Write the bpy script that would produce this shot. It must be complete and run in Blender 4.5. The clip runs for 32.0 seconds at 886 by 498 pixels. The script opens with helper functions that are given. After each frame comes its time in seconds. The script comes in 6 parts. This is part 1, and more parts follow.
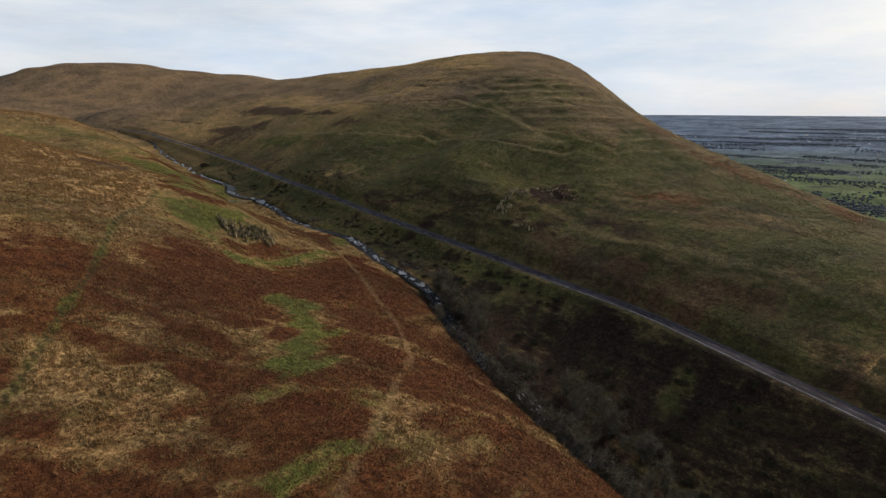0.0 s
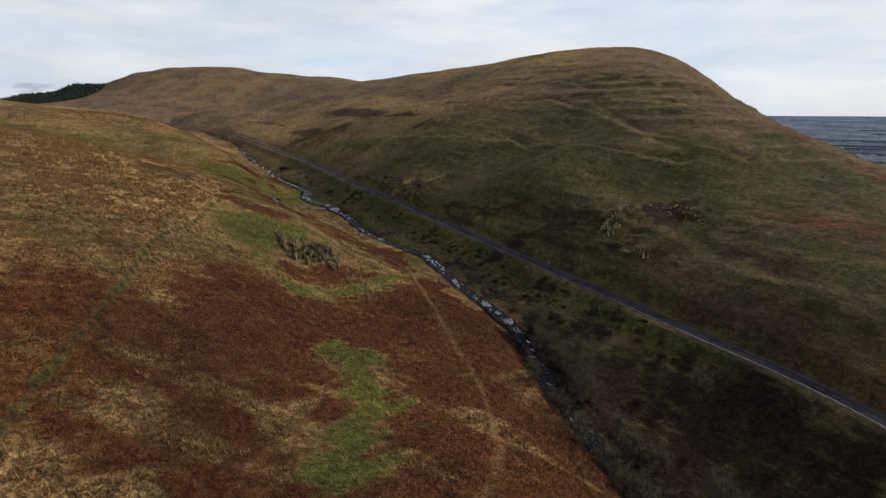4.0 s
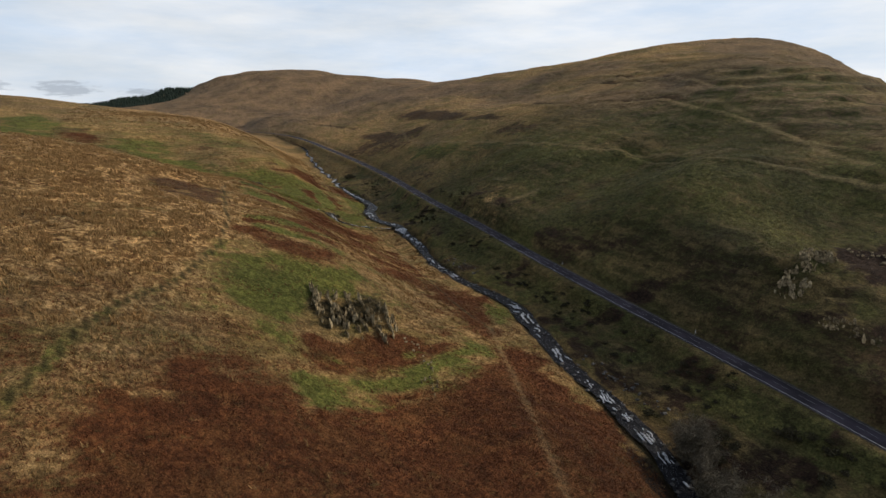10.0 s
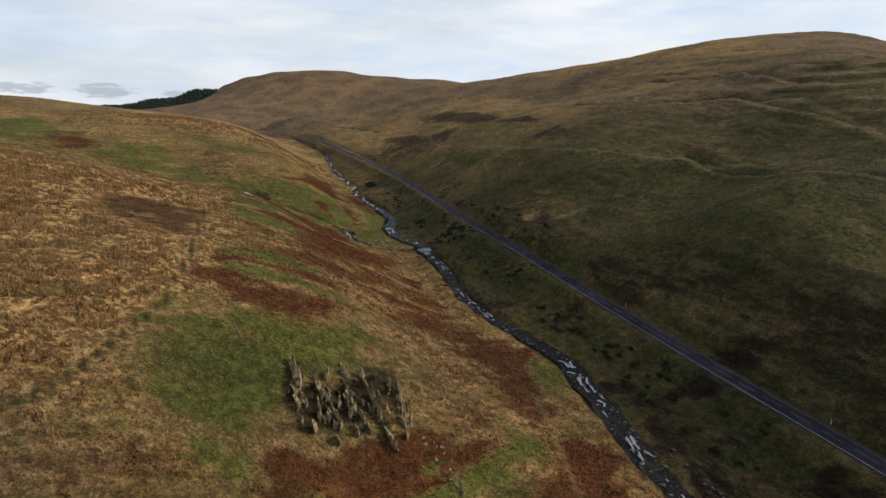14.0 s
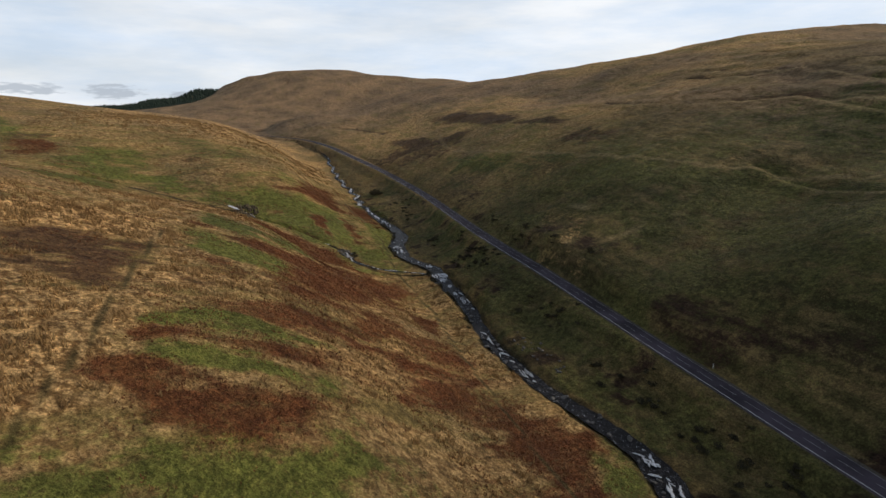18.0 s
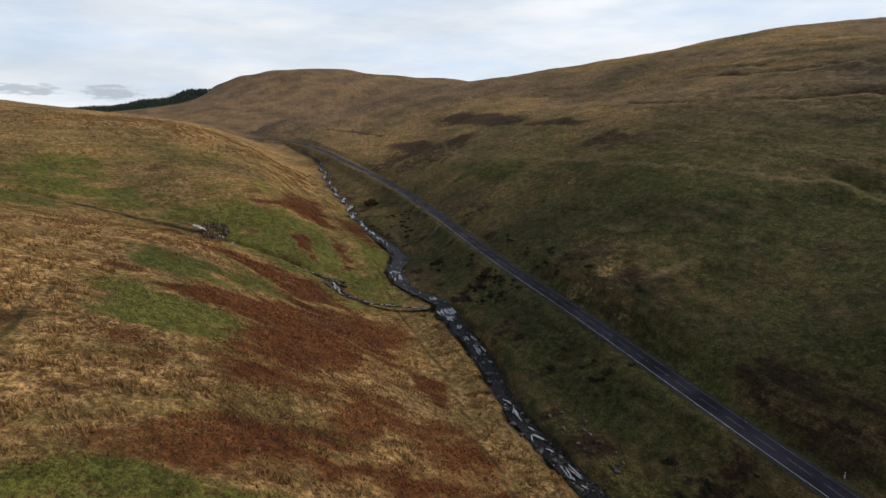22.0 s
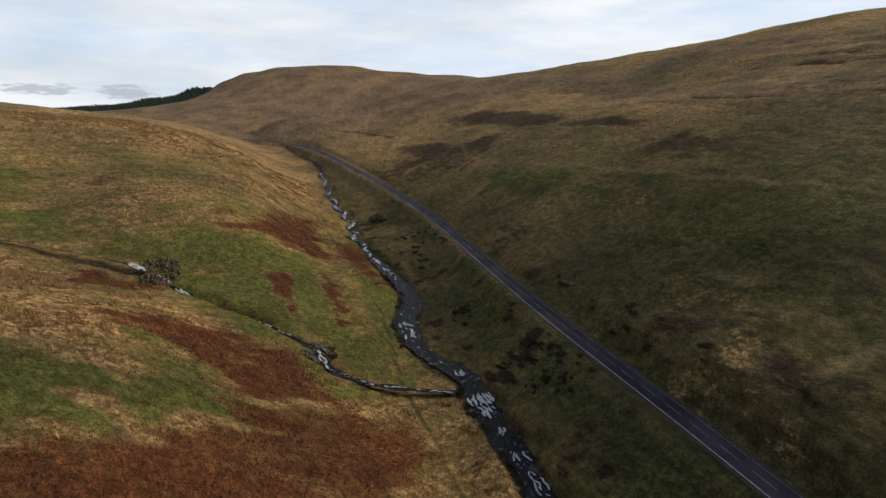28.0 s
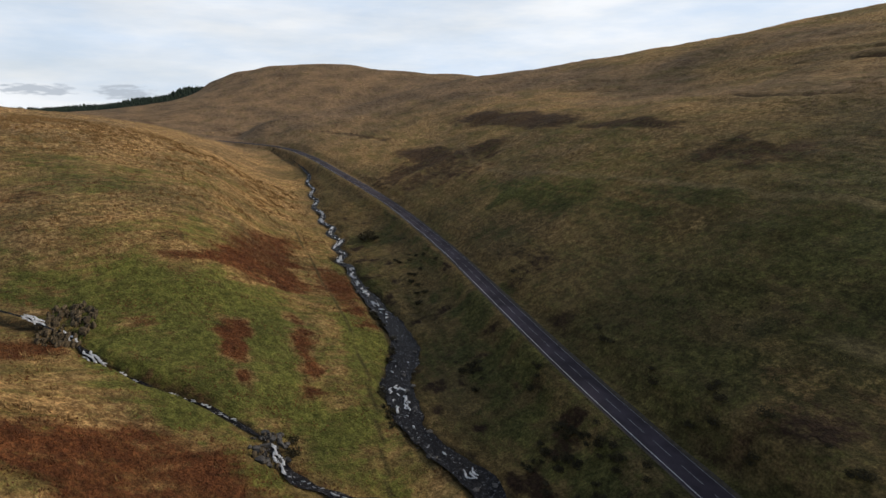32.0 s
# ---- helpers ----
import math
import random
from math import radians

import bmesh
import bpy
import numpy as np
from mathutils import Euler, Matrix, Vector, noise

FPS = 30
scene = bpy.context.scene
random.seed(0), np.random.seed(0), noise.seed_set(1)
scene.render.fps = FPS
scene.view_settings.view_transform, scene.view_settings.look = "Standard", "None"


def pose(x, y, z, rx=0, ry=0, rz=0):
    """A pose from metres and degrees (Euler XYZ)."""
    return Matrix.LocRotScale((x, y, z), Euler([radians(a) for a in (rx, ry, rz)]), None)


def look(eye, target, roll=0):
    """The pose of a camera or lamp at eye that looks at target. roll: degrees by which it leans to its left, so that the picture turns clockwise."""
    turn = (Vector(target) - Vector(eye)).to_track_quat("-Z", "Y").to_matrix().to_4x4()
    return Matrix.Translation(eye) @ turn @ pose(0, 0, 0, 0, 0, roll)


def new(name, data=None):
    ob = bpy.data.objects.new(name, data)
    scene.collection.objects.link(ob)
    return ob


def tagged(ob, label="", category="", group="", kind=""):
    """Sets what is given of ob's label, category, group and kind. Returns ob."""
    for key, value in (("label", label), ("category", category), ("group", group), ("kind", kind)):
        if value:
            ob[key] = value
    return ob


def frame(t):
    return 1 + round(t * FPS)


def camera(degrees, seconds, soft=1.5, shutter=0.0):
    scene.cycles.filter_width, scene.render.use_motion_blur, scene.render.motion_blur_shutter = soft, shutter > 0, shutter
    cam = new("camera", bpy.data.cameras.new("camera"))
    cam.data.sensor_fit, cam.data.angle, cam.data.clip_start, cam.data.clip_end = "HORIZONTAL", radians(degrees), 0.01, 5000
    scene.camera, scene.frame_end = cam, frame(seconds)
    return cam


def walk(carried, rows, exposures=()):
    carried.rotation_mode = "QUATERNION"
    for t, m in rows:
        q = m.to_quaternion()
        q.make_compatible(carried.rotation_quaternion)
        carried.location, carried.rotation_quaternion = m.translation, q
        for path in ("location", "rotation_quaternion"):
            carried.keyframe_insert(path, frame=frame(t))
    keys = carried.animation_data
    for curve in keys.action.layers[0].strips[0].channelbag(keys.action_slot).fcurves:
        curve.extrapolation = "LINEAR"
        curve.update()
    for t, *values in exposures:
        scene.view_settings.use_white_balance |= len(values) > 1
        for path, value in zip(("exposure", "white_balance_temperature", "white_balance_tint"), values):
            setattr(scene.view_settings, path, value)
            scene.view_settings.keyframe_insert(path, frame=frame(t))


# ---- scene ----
cam = camera(79.3, 32.0)
METRES, EYE, TILT, LEAN, TURN = 300.0, 100.0, -14.6, 0.0, 0.0
ROWS = [
    (0.0, 0.0, 0.0, 0.0, 0.0, 0.0, -0.0),
    (0.5, -0.0009, 0.0136, 0.0036, 1.26, 0.03, -0.27),
    (1.0, -0.0022, 0.0284, 0.0077, 2.39, 0.01, -0.54),
    (1.5, -0.0037, 0.0425, 0.0111, 3.45, 0.01, -0.79),
    (2.0, -0.0059, 0.0578, 0.015, 4.55, 0.0, -1.03),
    (2.5, -0.0082, 0.0721, 0.0187, 5.61, -0.02, -1.31),
    (3.0, -0.0113, 0.0878, 0.0227, 6.63, -0.04, -1.56),
    (3.5, -0.0148, 0.1025, 0.0264, 7.6, -0.03, -1.82),
    (5.5, -0.0312, 0.1637, 0.0416, 9.36, 0.01, -2.27),
    (6.0, -0.0363, 0.1794, 0.0451, 9.65, 0.01, -2.38),
    (6.5, -0.0406, 0.1936, 0.0487, 9.89, 0.0, -2.41),
    (7.0, -0.0454, 0.2092, 0.0528, 10.04, 0.03, -2.46),
    (7.5, -0.0501, 0.2239, 0.0566, 10.36, 0.05, -2.55),
    (8.0, -0.0549, 0.24, 0.0609, 11.11, 0.04, -2.76),
    (8.5, -0.0587, 0.2551, 0.0648, 12.1, 0.04, -2.94),
    (9.0, -0.063, 0.2711, 0.0694, 13.35, -0.03, -3.27),
    (9.5, -0.0672, 0.2861, 0.073, 14.68, -0.05, -3.57),
    (10.0, -0.0718, 0.3022, 0.077, 16.09, -0.13, -3.92),
    (10.5, -0.0763, 0.317, 0.0808, 16.8, -0.16, -4.08),
    (11.0, -0.0817, 0.3327, 0.0848, 17.36, -0.16, -4.23),
    (11.5, -0.0869, 0.347, 0.0887, 17.71, -0.17, -4.33),
    (12.0, -0.0921, 0.3625, 0.0927, 17.97, -0.15, -4.39),
    (12.5, -0.097, 0.3766, 0.0966, 18.29, -0.15, -4.46),
    (13.0, -0.1028, 0.392, 0.1007, 18.57, -0.17, -4.54),
    (13.5, -0.1087, 0.4063, 0.1047, 18.69, -0.16, -4.6),
    (14.0, -0.1155, 0.4218, 0.1088, 18.88, -0.16, -4.67),
    (14.5, -0.122, 0.4361, 0.1124, 19.01, -0.15, -4.7),
    (16.5, -0.1513, 0.4935, 0.1267, 19.4, -0.19, -4.9),
    (17.0, -0.1597, 0.5075, 0.1304, 19.38, -0.15, -4.9),
    (17.5, -0.167, 0.5207, 0.1339, 19.41, -0.15, -4.84),
    (18.0, -0.1744, 0.5354, 0.1377, 19.43, -0.12, -4.83),
    (18.5, -0.1809, 0.5486, 0.1415, 19.46, -0.1, -4.8),
    (19.0, -0.1872, 0.5628, 0.1456, 19.48, -0.1, -4.79),
    (19.5, -0.1929, 0.576, 0.1492, 19.51, -0.09, -4.82),
    (20.0, -0.199, 0.5901, 0.1532, 19.77, -0.11, -4.86),
    (20.5, -0.205, 0.6033, 0.1567, 19.73, -0.1, -4.87),
    (21.0, -0.2115, 0.617, 0.1604, 19.56, -0.08, -4.81),
    (21.5, -0.2173, 0.6294, 0.1638, 19.46, -0.08, -4.77),
    (22.0, -0.2241, 0.6429, 0.1672, 19.31, -0.07, -4.74),
    (22.5, -0.2301, 0.6549, 0.1706, 19.23, -0.07, -4.7),
    (23.0, -0.2369, 0.6679, 0.1742, 19.14, -0.08, -4.68),
    (23.5, -0.2429, 0.68, 0.1775, 19.01, -0.08, -4.63),
    (24.0, -0.2495, 0.6933, 0.1811, 18.91, -0.06, -4.6),
    (24.5, -0.2555, 0.7058, 0.1846, 19.72, -0.13, -4.78),
    (25.0, -0.2616, 0.7194, 0.1883, 20.22, -0.19, -4.86),
    (25.5, -0.2673, 0.7322, 0.1916, 20.29, -0.2, -4.87),
    (27.5, -0.2924, 0.7849, 0.2036, 20.46, -0.24, -4.96),
    (28.0, -0.2986, 0.7979, 0.207, 20.44, -0.25, -4.96),
    (28.5, -0.3043, 0.81, 0.2102, 20.42, -0.25, -4.94),
    (29.0, -0.3101, 0.8233, 0.2139, 20.4, -0.26, -4.92),
    (29.5, -0.3152, 0.8361, 0.2173, 20.39, -0.27, -4.9),
    (30.0, -0.3208, 0.8501, 0.221, 20.35, -0.26, -4.9),
    (30.5, -0.326, 0.863, 0.2243, 20.32, -0.26, -4.91),
    (31.0, -0.332, 0.877, 0.2279, 20.31, -0.23, -4.92),
    (31.5, -0.3375, 0.8897, 0.2311, 20.31, -0.22, -4.93),
    (32.0, -0.3438, 0.9032, 0.2345, 20.32, -0.19, -4.97),
]

walk(cam, [(t, pose(0, 0, EYE, TILT, LEAN, TURN) @ pose(METRES * x, METRES * y, METRES * z, 90 + pitch, roll, yaw)) for t, x, y, z, yaw, pitch, roll in ROWS],
     exposures=((0.0, -0.11), (6.0, -0.09), (10.0, -0.04), (14.0, 0.0), (32.0, 0.03)))

# ---- sky and sun ----
SUN_FROM = Vector((0.80, 0.60, 0.0)).normalized()     # the way to the sun over the ground
SUN_UP = 26.0
world = bpy.data.worlds.new("sky")
scene.world = world
world.use_nodes = True
wn, wl = world.node_tree.nodes, world.node_tree.links
wn.clear()
w_out, w_bg = wn.new("ShaderNodeOutputWorld"), wn.new("ShaderNodeBackground")
w_sky = wn.new("ShaderNodeTexSky")
w_sky.sky_type, w_sky.sun_disc = "NISHITA", False
w_sky.sun_elevation, w_sky.sun_rotation = radians(SUN_UP), math.atan2(SUN_FROM.x, SUN_FROM.y)
w_sky.air_density, w_sky.dust_density, w_sky.ozone_density = 1.0, 1.5, 1.0
w_dim = wn.new("ShaderNodeVectorMath")
w_dim.operation = "SCALE"
w_dim.inputs["Scale"].default_value = 0.075
wl.new(w_sky.outputs["Color"], w_dim.inputs[0])
# a thin sheet of high cloud, streaked by the wind
w_co = wn.new("ShaderNodeTexCoord")
w_map = wn.new("ShaderNodeMapping")
w_map.inputs["Scale"].default_value = (1.0, 1.0, 5.0)
wl.new(w_co.outputs["Generated"], w_map.inputs["Vector"])
w_no = wn.new("ShaderNodeTexNoise")
w_no.inputs["Scale"].default_value, w_no.inputs["Detail"].default_value, w_no.inputs["Roughness"].default_value = 2.2, 7.0, 0.55
wl.new(w_map.outputs["Vector"], w_no.inputs["Vector"])
w_ramp = wn.new("ShaderNodeMapRange")
w_ramp.inputs["From Min"].default_value, w_ramp.inputs["From Max"].default_value = 0.30, 0.62
w_ramp.inputs["To Min"].default_value, w_ramp.inputs["To Max"].default_value = 0.72, 1.0
wl.new(w_no.outputs["Fac"], w_ramp.inputs["Value"])
w_mix = wn.new("ShaderNodeMix")
w_mix.data_type = "RGBA"
# the sheet thins out overhead
w_sep = wn.new("ShaderNodeSeparateXYZ")
wl.new(w_co.outputs["Generated"], w_sep.inputs[0])
w_thin = wn.new("ShaderNodeMapRange")
w_thin.interpolation_type = "SMOOTHSTEP"
for w_key, w_val in (("From Min", 0.18), ("From Max", 0.6), ("To Min", 1.0), ("To Max", 0.30)):
    w_thin.inputs[w_key].default_value = w_val
wl.new(w_sep.outputs["Z"], w_thin.inputs["Value"])
w_mul = wn.new("ShaderNodeMath")
w_mul.operation = "MULTIPLY"
wl.new(w_ramp.outputs["Result"], w_mul.inputs[0])
wl.new(w_thin.outputs["Result"], w_mul.inputs[1])
wl.new(w_mul.outputs[0], w_mix.inputs[0])
wl.new(w_dim.outputs[0], w_mix.inputs[6])
w_no2 = wn.new("ShaderNodeTexNoise")
w_no2.inputs["Scale"].default_value, w_no2.inputs["Detail"].default_value, w_no2.inputs["Roughness"].default_value = 3.1, 6.0, 0.6
wl.new(w_map.outputs["Vector"], w_no2.inputs["Vector"])
w_tone = wn.new("ShaderNodeMapRange")
w_tone.inputs["From Min"].default_value, w_tone.inputs["From Max"].default_value = 0.36, 0.64
wl.new(w_no2.outputs["Fac"], w_tone.inputs["Value"])
w_cloud = wn.new("ShaderNodeMix")
w_cloud.data_type = "RGBA"
w_cloud.inputs[6].default_value, w_cloud.inputs[7].default_value = (0.68, 0.79, 0.94, 1), (0.91, 0.94, 0.98, 1)
wl.new(w_tone.outputs["Result"], w_cloud.inputs[0])
wl.new(w_cloud.outputs[2], w_mix.inputs[7])
# a few small grey clouds low over the hills
w_az = wn.new("ShaderNodeMath")
w_az.operation = "ARCTAN2"
wl.new(w_sep.outputs["X"], w_az.inputs[0])
wl.new(w_sep.outputs["Y"], w_az.inputs[1])
w_fine = wn.new("ShaderNodeTexNoise")
w_fine.inputs["Scale"].default_value, w_fine.inputs["Detail"].default_value = 48.0, 4.0
wl.new(w_map.outputs["Vector"], w_fine.inputs["Vector"])


def w_math(op, a, b):
    node = wn.new("ShaderNodeMath")
    node.operation = op
    for i, v in enumerate((a, b)):
        if isinstance(v, (int, float)):
            node.inputs[i].default_value = v
        else:
            wl.new(v, node.inputs[i])
    return node.outputs[0]


w_all = None
for az, el, wide, high in ((-57.0, 2.35, 3.0, 0.5), (-50.6, 2.3, 2.3, 0.7), (-45.0, 2.0, 1.8, 0.4), (-66.0, 2.5, 2.5, 0.6)):
    p = w_math("DIVIDE", w_math("SUBTRACT", w_az.outputs[0], radians(az)), radians(wide))
    q = w_math("DIVIDE", w_math("SUBTRACT", w_sep.outputs["Z"], math.sin(radians(el))), radians(high))
    r = w_math("SUBTRACT", 1.0, w_math("ADD", w_math("MULTIPLY", p, p), w_math("MULTIPLY", q, q)))
    r = w_math("ADD", r, w_math("MULTIPLY", w_math("SUBTRACT", w_fine.outputs["Fac"], 0.5), 3.4))
    r = w_math("MINIMUM", w_math("MAXIMUM", w_math("MULTIPLY", r, 1.1), 0.0), 0.8)
    w_all = r if w_all is None else w_math("MAXIMUM", w_all, r)
w_grey = wn.new("ShaderNodeMix")
w_grey.data_type = "RGBA"
wl.new(w_all, w_grey.inputs[0])
wl.new(w_mix.outputs[2], w_grey.inputs[6])
w_grey.inputs[7].default_value = (0.44, 0.49, 0.56, 1)
wl.new(w_grey.outputs[2], w_bg.inputs["Color"])
wl.new(w_bg.outputs["Background"], w_out.inputs["Surface"])
w_bg.inputs["Strength"].default_value = 1.0

sun = new("sun", bpy.data.lights.new("sun", "SUN"))
sun.data.energy, sun.data.angle, sun.data.color = 2.3, radians(6), (1.0, 0.85, 0.67)
sun.matrix_world = look(SUN_FROM * 900 + Vector((0, 0, 900 * math.tan(radians(SUN_UP)))), (0, 0, 0))
scene.view_settings.exposure = 0.0

# ---- materials ----


class Nodes:
    """A principled material and short ways to add nodes to it."""

    def __init__(self, name, rough=0.9, spec=0.25):
        self.mat = bpy.data.materials.new(name)
        self.mat.use_nodes = True
        self.nt = self.mat.node_tree
        self.bsdf = self.nt.nodes["Principled BSDF"]
        self.bsdf.inputs["Roughness"].default_value = rough
        self.bsdf.inputs["Specular IOR Level"].default_value = spec
        self.place = self.nt.nodes.new("ShaderNodeNewGeometry").outputs["Position"]

    def link(self, a, b):
        self.nt.links.new(a, b)

    def noise(self, scale, detail=4.0, rough=0.6, vector=None, stretch=None):
        n = self.nt.nodes.new("ShaderNodeTexNoise")
        n.inputs["Scale"].default_value, n.inputs["Detail"].default_value, n.inputs["Roughness"].default_value = scale, detail, rough
        v = vector or self.place
        if stretch:
            m = self.nt.nodes.new("ShaderNodeMapping")
            m.inputs["Scale"].default_value = stretch[:3]
            m.inputs["Rotation"].default_value = (0, 0, radians(stretch[3]))
            self.link(v, m.inputs["Vector"])
            v = m.outputs["Vector"]
        self.link(v, n.inputs["Vector"])
        return n.outputs["Fac"]

    def ramp(self, fac, a, b, lo=0.0, hi=1.0):
        n = self.nt.nodes.new("ShaderNodeMapRange")
        n.interpolation_type = "SMOOTHSTEP"
        for k, v in (("From Min", a), ("From Max", b), ("To Min", lo), ("To Max", hi)):
            n.inputs[k].default_value = v
        self.link(fac, n.inputs["Value"])
        return n.outputs["Result"]

    def maths(self, op, a, b):
        n = self.nt.nodes.new("ShaderNodeMath")
        n.operation = op
        for i, v in enumerate((a, b)):
            if isinstance(v, (int, float)):
                n.inputs[i].default_value = v
            else:
                self.link(v, n.inputs[i])
        return n.outputs[0]

    def attr(self, name):
        n = self.nt.nodes.new("ShaderNodeAttribute")
        n.attribute_name = name
        return n.outputs["Fac"]

    def mix(self, fac, a, b, blend="MIX"):
        n = self.nt.nodes.new("ShaderNodeMix")
        n.data_type, n.blend_type = "RGBA", blend
        for i, v in ((0, fac), (6, a), (7, b)):
            if isinstance(v, (int, float)):
                n.inputs[i].default_value = v
            elif isinstance(v, tuple):
                n.inputs[i].default_value = (*v, 1)
            else:
                self.link(v, n.inputs[i])
        return n.outputs[2]

    def random(self):
        return self.nt.nodes.new("ShaderNodeObjectInfo").outputs["Random"]

    def island(self):
        return self.nt.nodes.new("ShaderNodeNewGeometry").outputs["Random Per Island"]

    def done(self, colour, bump=None, strength=0.5, distance=0.1):
        if isinstance(colour, tuple):
            self.bsdf.inputs["Base Color"].default_value = (*colour, 1)
        else:
            self.link(colour, self.bsdf.inputs["Base Color"])
        if bump is not None:
            b = self.nt.nodes.new("ShaderNodeBump")
            b.inputs["Strength"].default_value, b.inputs["Distance"].default_value = strength, distance
            self.link(bump, b.inputs["Height"])
            self.link(b.outputs["Normal"], self.bsdf.inputs["Normal"])
        return self.mat


def moor_material():
    """Hill grass, bracken, heather and turf, sorted by the plant cover stored on the ground."""
    n = Nodes("moorland", 0.95, 0.12)
    fine, tuft, clump, broad = n.noise(2.6, 4.0, 0.78), n.noise(0.9, 5.0, 0.65), n.noise(0.16, 5.0, 0.6), n.noise(0.03, 4.0, 0.55)
    lie = n.nt.nodes.new("ShaderNodeAttribute")
    lie.attribute_name = "lie"
    streak = n.noise(0.13, 5.0, 0.62, lie.outputs["Vector"])
    comb = n.noise(0.42, 6.0, 0.72, lie.outputs["Vector"])
    edge = n.maths("MULTIPLY", n.maths("SUBTRACT", n.maths("ADD", n.maths("ADD", n.maths("MULTIPLY", tuft, 0.34), n.maths("MULTIPLY", comb, 0.42)), n.maths("MULTIPLY", clump, 0.24)), 0.5), 3.6)

    def cover(name, lo=0.22, hi=0.80):
        return n.ramp(n.maths("ADD", n.attr(name), edge), lo, hi)

    # the shaded hillside: olive and dun toned down for shade, with dark hollows and pale wisps
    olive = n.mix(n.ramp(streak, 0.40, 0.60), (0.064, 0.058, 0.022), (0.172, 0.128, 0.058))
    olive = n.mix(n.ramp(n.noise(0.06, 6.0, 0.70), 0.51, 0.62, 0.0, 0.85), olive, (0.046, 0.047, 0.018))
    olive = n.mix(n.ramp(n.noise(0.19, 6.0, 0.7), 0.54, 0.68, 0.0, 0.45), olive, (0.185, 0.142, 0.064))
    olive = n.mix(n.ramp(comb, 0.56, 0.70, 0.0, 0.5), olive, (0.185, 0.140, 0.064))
    # the sunlit moor: bleached grass over green and brown, toned up for sunlight
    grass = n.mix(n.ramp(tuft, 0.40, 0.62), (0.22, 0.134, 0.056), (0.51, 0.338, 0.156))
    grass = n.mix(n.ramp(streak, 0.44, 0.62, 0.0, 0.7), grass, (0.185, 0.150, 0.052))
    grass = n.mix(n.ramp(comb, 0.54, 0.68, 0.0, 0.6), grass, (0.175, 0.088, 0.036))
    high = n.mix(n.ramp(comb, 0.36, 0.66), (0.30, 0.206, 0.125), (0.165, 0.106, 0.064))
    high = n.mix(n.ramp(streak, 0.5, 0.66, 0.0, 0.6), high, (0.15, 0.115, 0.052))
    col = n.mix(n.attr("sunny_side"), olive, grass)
    col = n.mix(n.attr("upland"), col, high)
    brown = n.mix(n.ramp(tuft, 0.3, 0.7), (0.058, 0.036, 0.021), (0.120, 0.074, 0.038))
    col = n.mix(cover("brown"), col, brown)
    straw = n.mix(n.ramp(tuft, 0.42, 0.58), (0.20, 0.112, 0.044), (0.60, 0.396, 0.184))
    straw = n.mix(n.ramp(n.noise(0.33, 5.0, 0.72), 0.52, 0.64, 0.0, 0.8), straw, (0.135, 0.072, 0.030))
    straw = n.mix(n.ramp(streak, 0.53, 0.66, 0.0, 0.7), straw, (0.130, 0.110, 0.038))
    col = n.mix(cover("straw"), col, straw)
    rust = n.mix(n.ramp(tuft, 0.3, 0.7), (0.098, 0.036, 0.016), (0.186, 0.074, 0.030))
    rust = n.mix(n.ramp(n.noise(0.22, 6.0, 0.7), 0.52, 0.70, 0.0, 0.7), rust, (0.165, 0.100, 0.038))
    rust = n.mix(n.ramp(comb, 0.54, 0.68, 0.0, 0.35), rust, (0.050, 0.024, 0.013))
    rust = n.mix(n.ramp(streak, 0.58, 0.70, 0.0, 0.5), rust, (0.075, 0.066, 0.022))
    rust = n.mix(n.ramp(n.noise(0.085, 5.0, 0.65), 0.50, 0.62, 0.0, 0.85), rust, (0.185, 0.084, 0.033))
    rust = n.mix(n.ramp(n.noise(0.06, 5.0, 0.68), 0.54, 0.66, 0.0, 0.7), rust, (0.060, 0.024, 0.012))
    col = n.mix(cover("bracken"), col, rust)
    # turf in two tones, sunlight painted into one and shade into the other
    lit_turf = n.mix(n.ramp(tuft, 0.3, 0.7), (0.090, 0.106, 0.024), (0.188, 0.190, 0.050))
    lit_turf = n.mix(n.ramp(comb, 0.58, 0.70, 0.0, 0.5), lit_turf, (0.150, 0.110, 0.040))
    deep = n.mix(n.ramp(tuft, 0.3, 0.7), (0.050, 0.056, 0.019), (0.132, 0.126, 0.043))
    col = n.mix(cover("turf"), col, n.mix(n.ramp(n.attr("sunny_side"), 0.62, 0.9), deep, lit_turf))
    col = n.mix(cover("heather"), col, n.mix(n.ramp(tuft, 0.35, 0.65), (0.055, 0.030, 0.017), (0.135, 0.078, 0.038)))
    col = n.mix(cover("scrub"), col, n.mix(n.ramp(tuft, 0.35, 0.7), (0.020, 0.012, 0.009), (0.056, 0.034, 0.022)))
    col = n.mix(cover("rock"), col, n.mix(n.ramp(tuft, 0.35, 0.7), (0.030, 0.024, 0.012), (0.095, 0.074, 0.036)))
    col = n.mix(n.ramp(n.attr("trod"), 0.3, 0.8, 0.0, 0.75), col, (0.062, 0.054, 0.022))
    col = n.mix(n.maths("MULTIPLY", n.attr("ledge"), n.ramp(streak, 0.35, 0.65, 0.15, 0.85)), col, (0.27, 0.20, 0.098))
    col = n.mix(n.maths("MULTIPLY", n.attr("pale_track"), n.ramp(tuft, 0.3, 0.6, 0.45, 0.9)), col, (0.30, 0.225, 0.118))
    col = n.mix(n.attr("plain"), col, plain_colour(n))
    shade = n.mix(n.ramp(fine, 0.30, 0.70), (0.50, 0.49, 0.48), (1.42, 1.42, 1.40))
    col = n.mix(1.0, col, shade, "MULTIPLY")
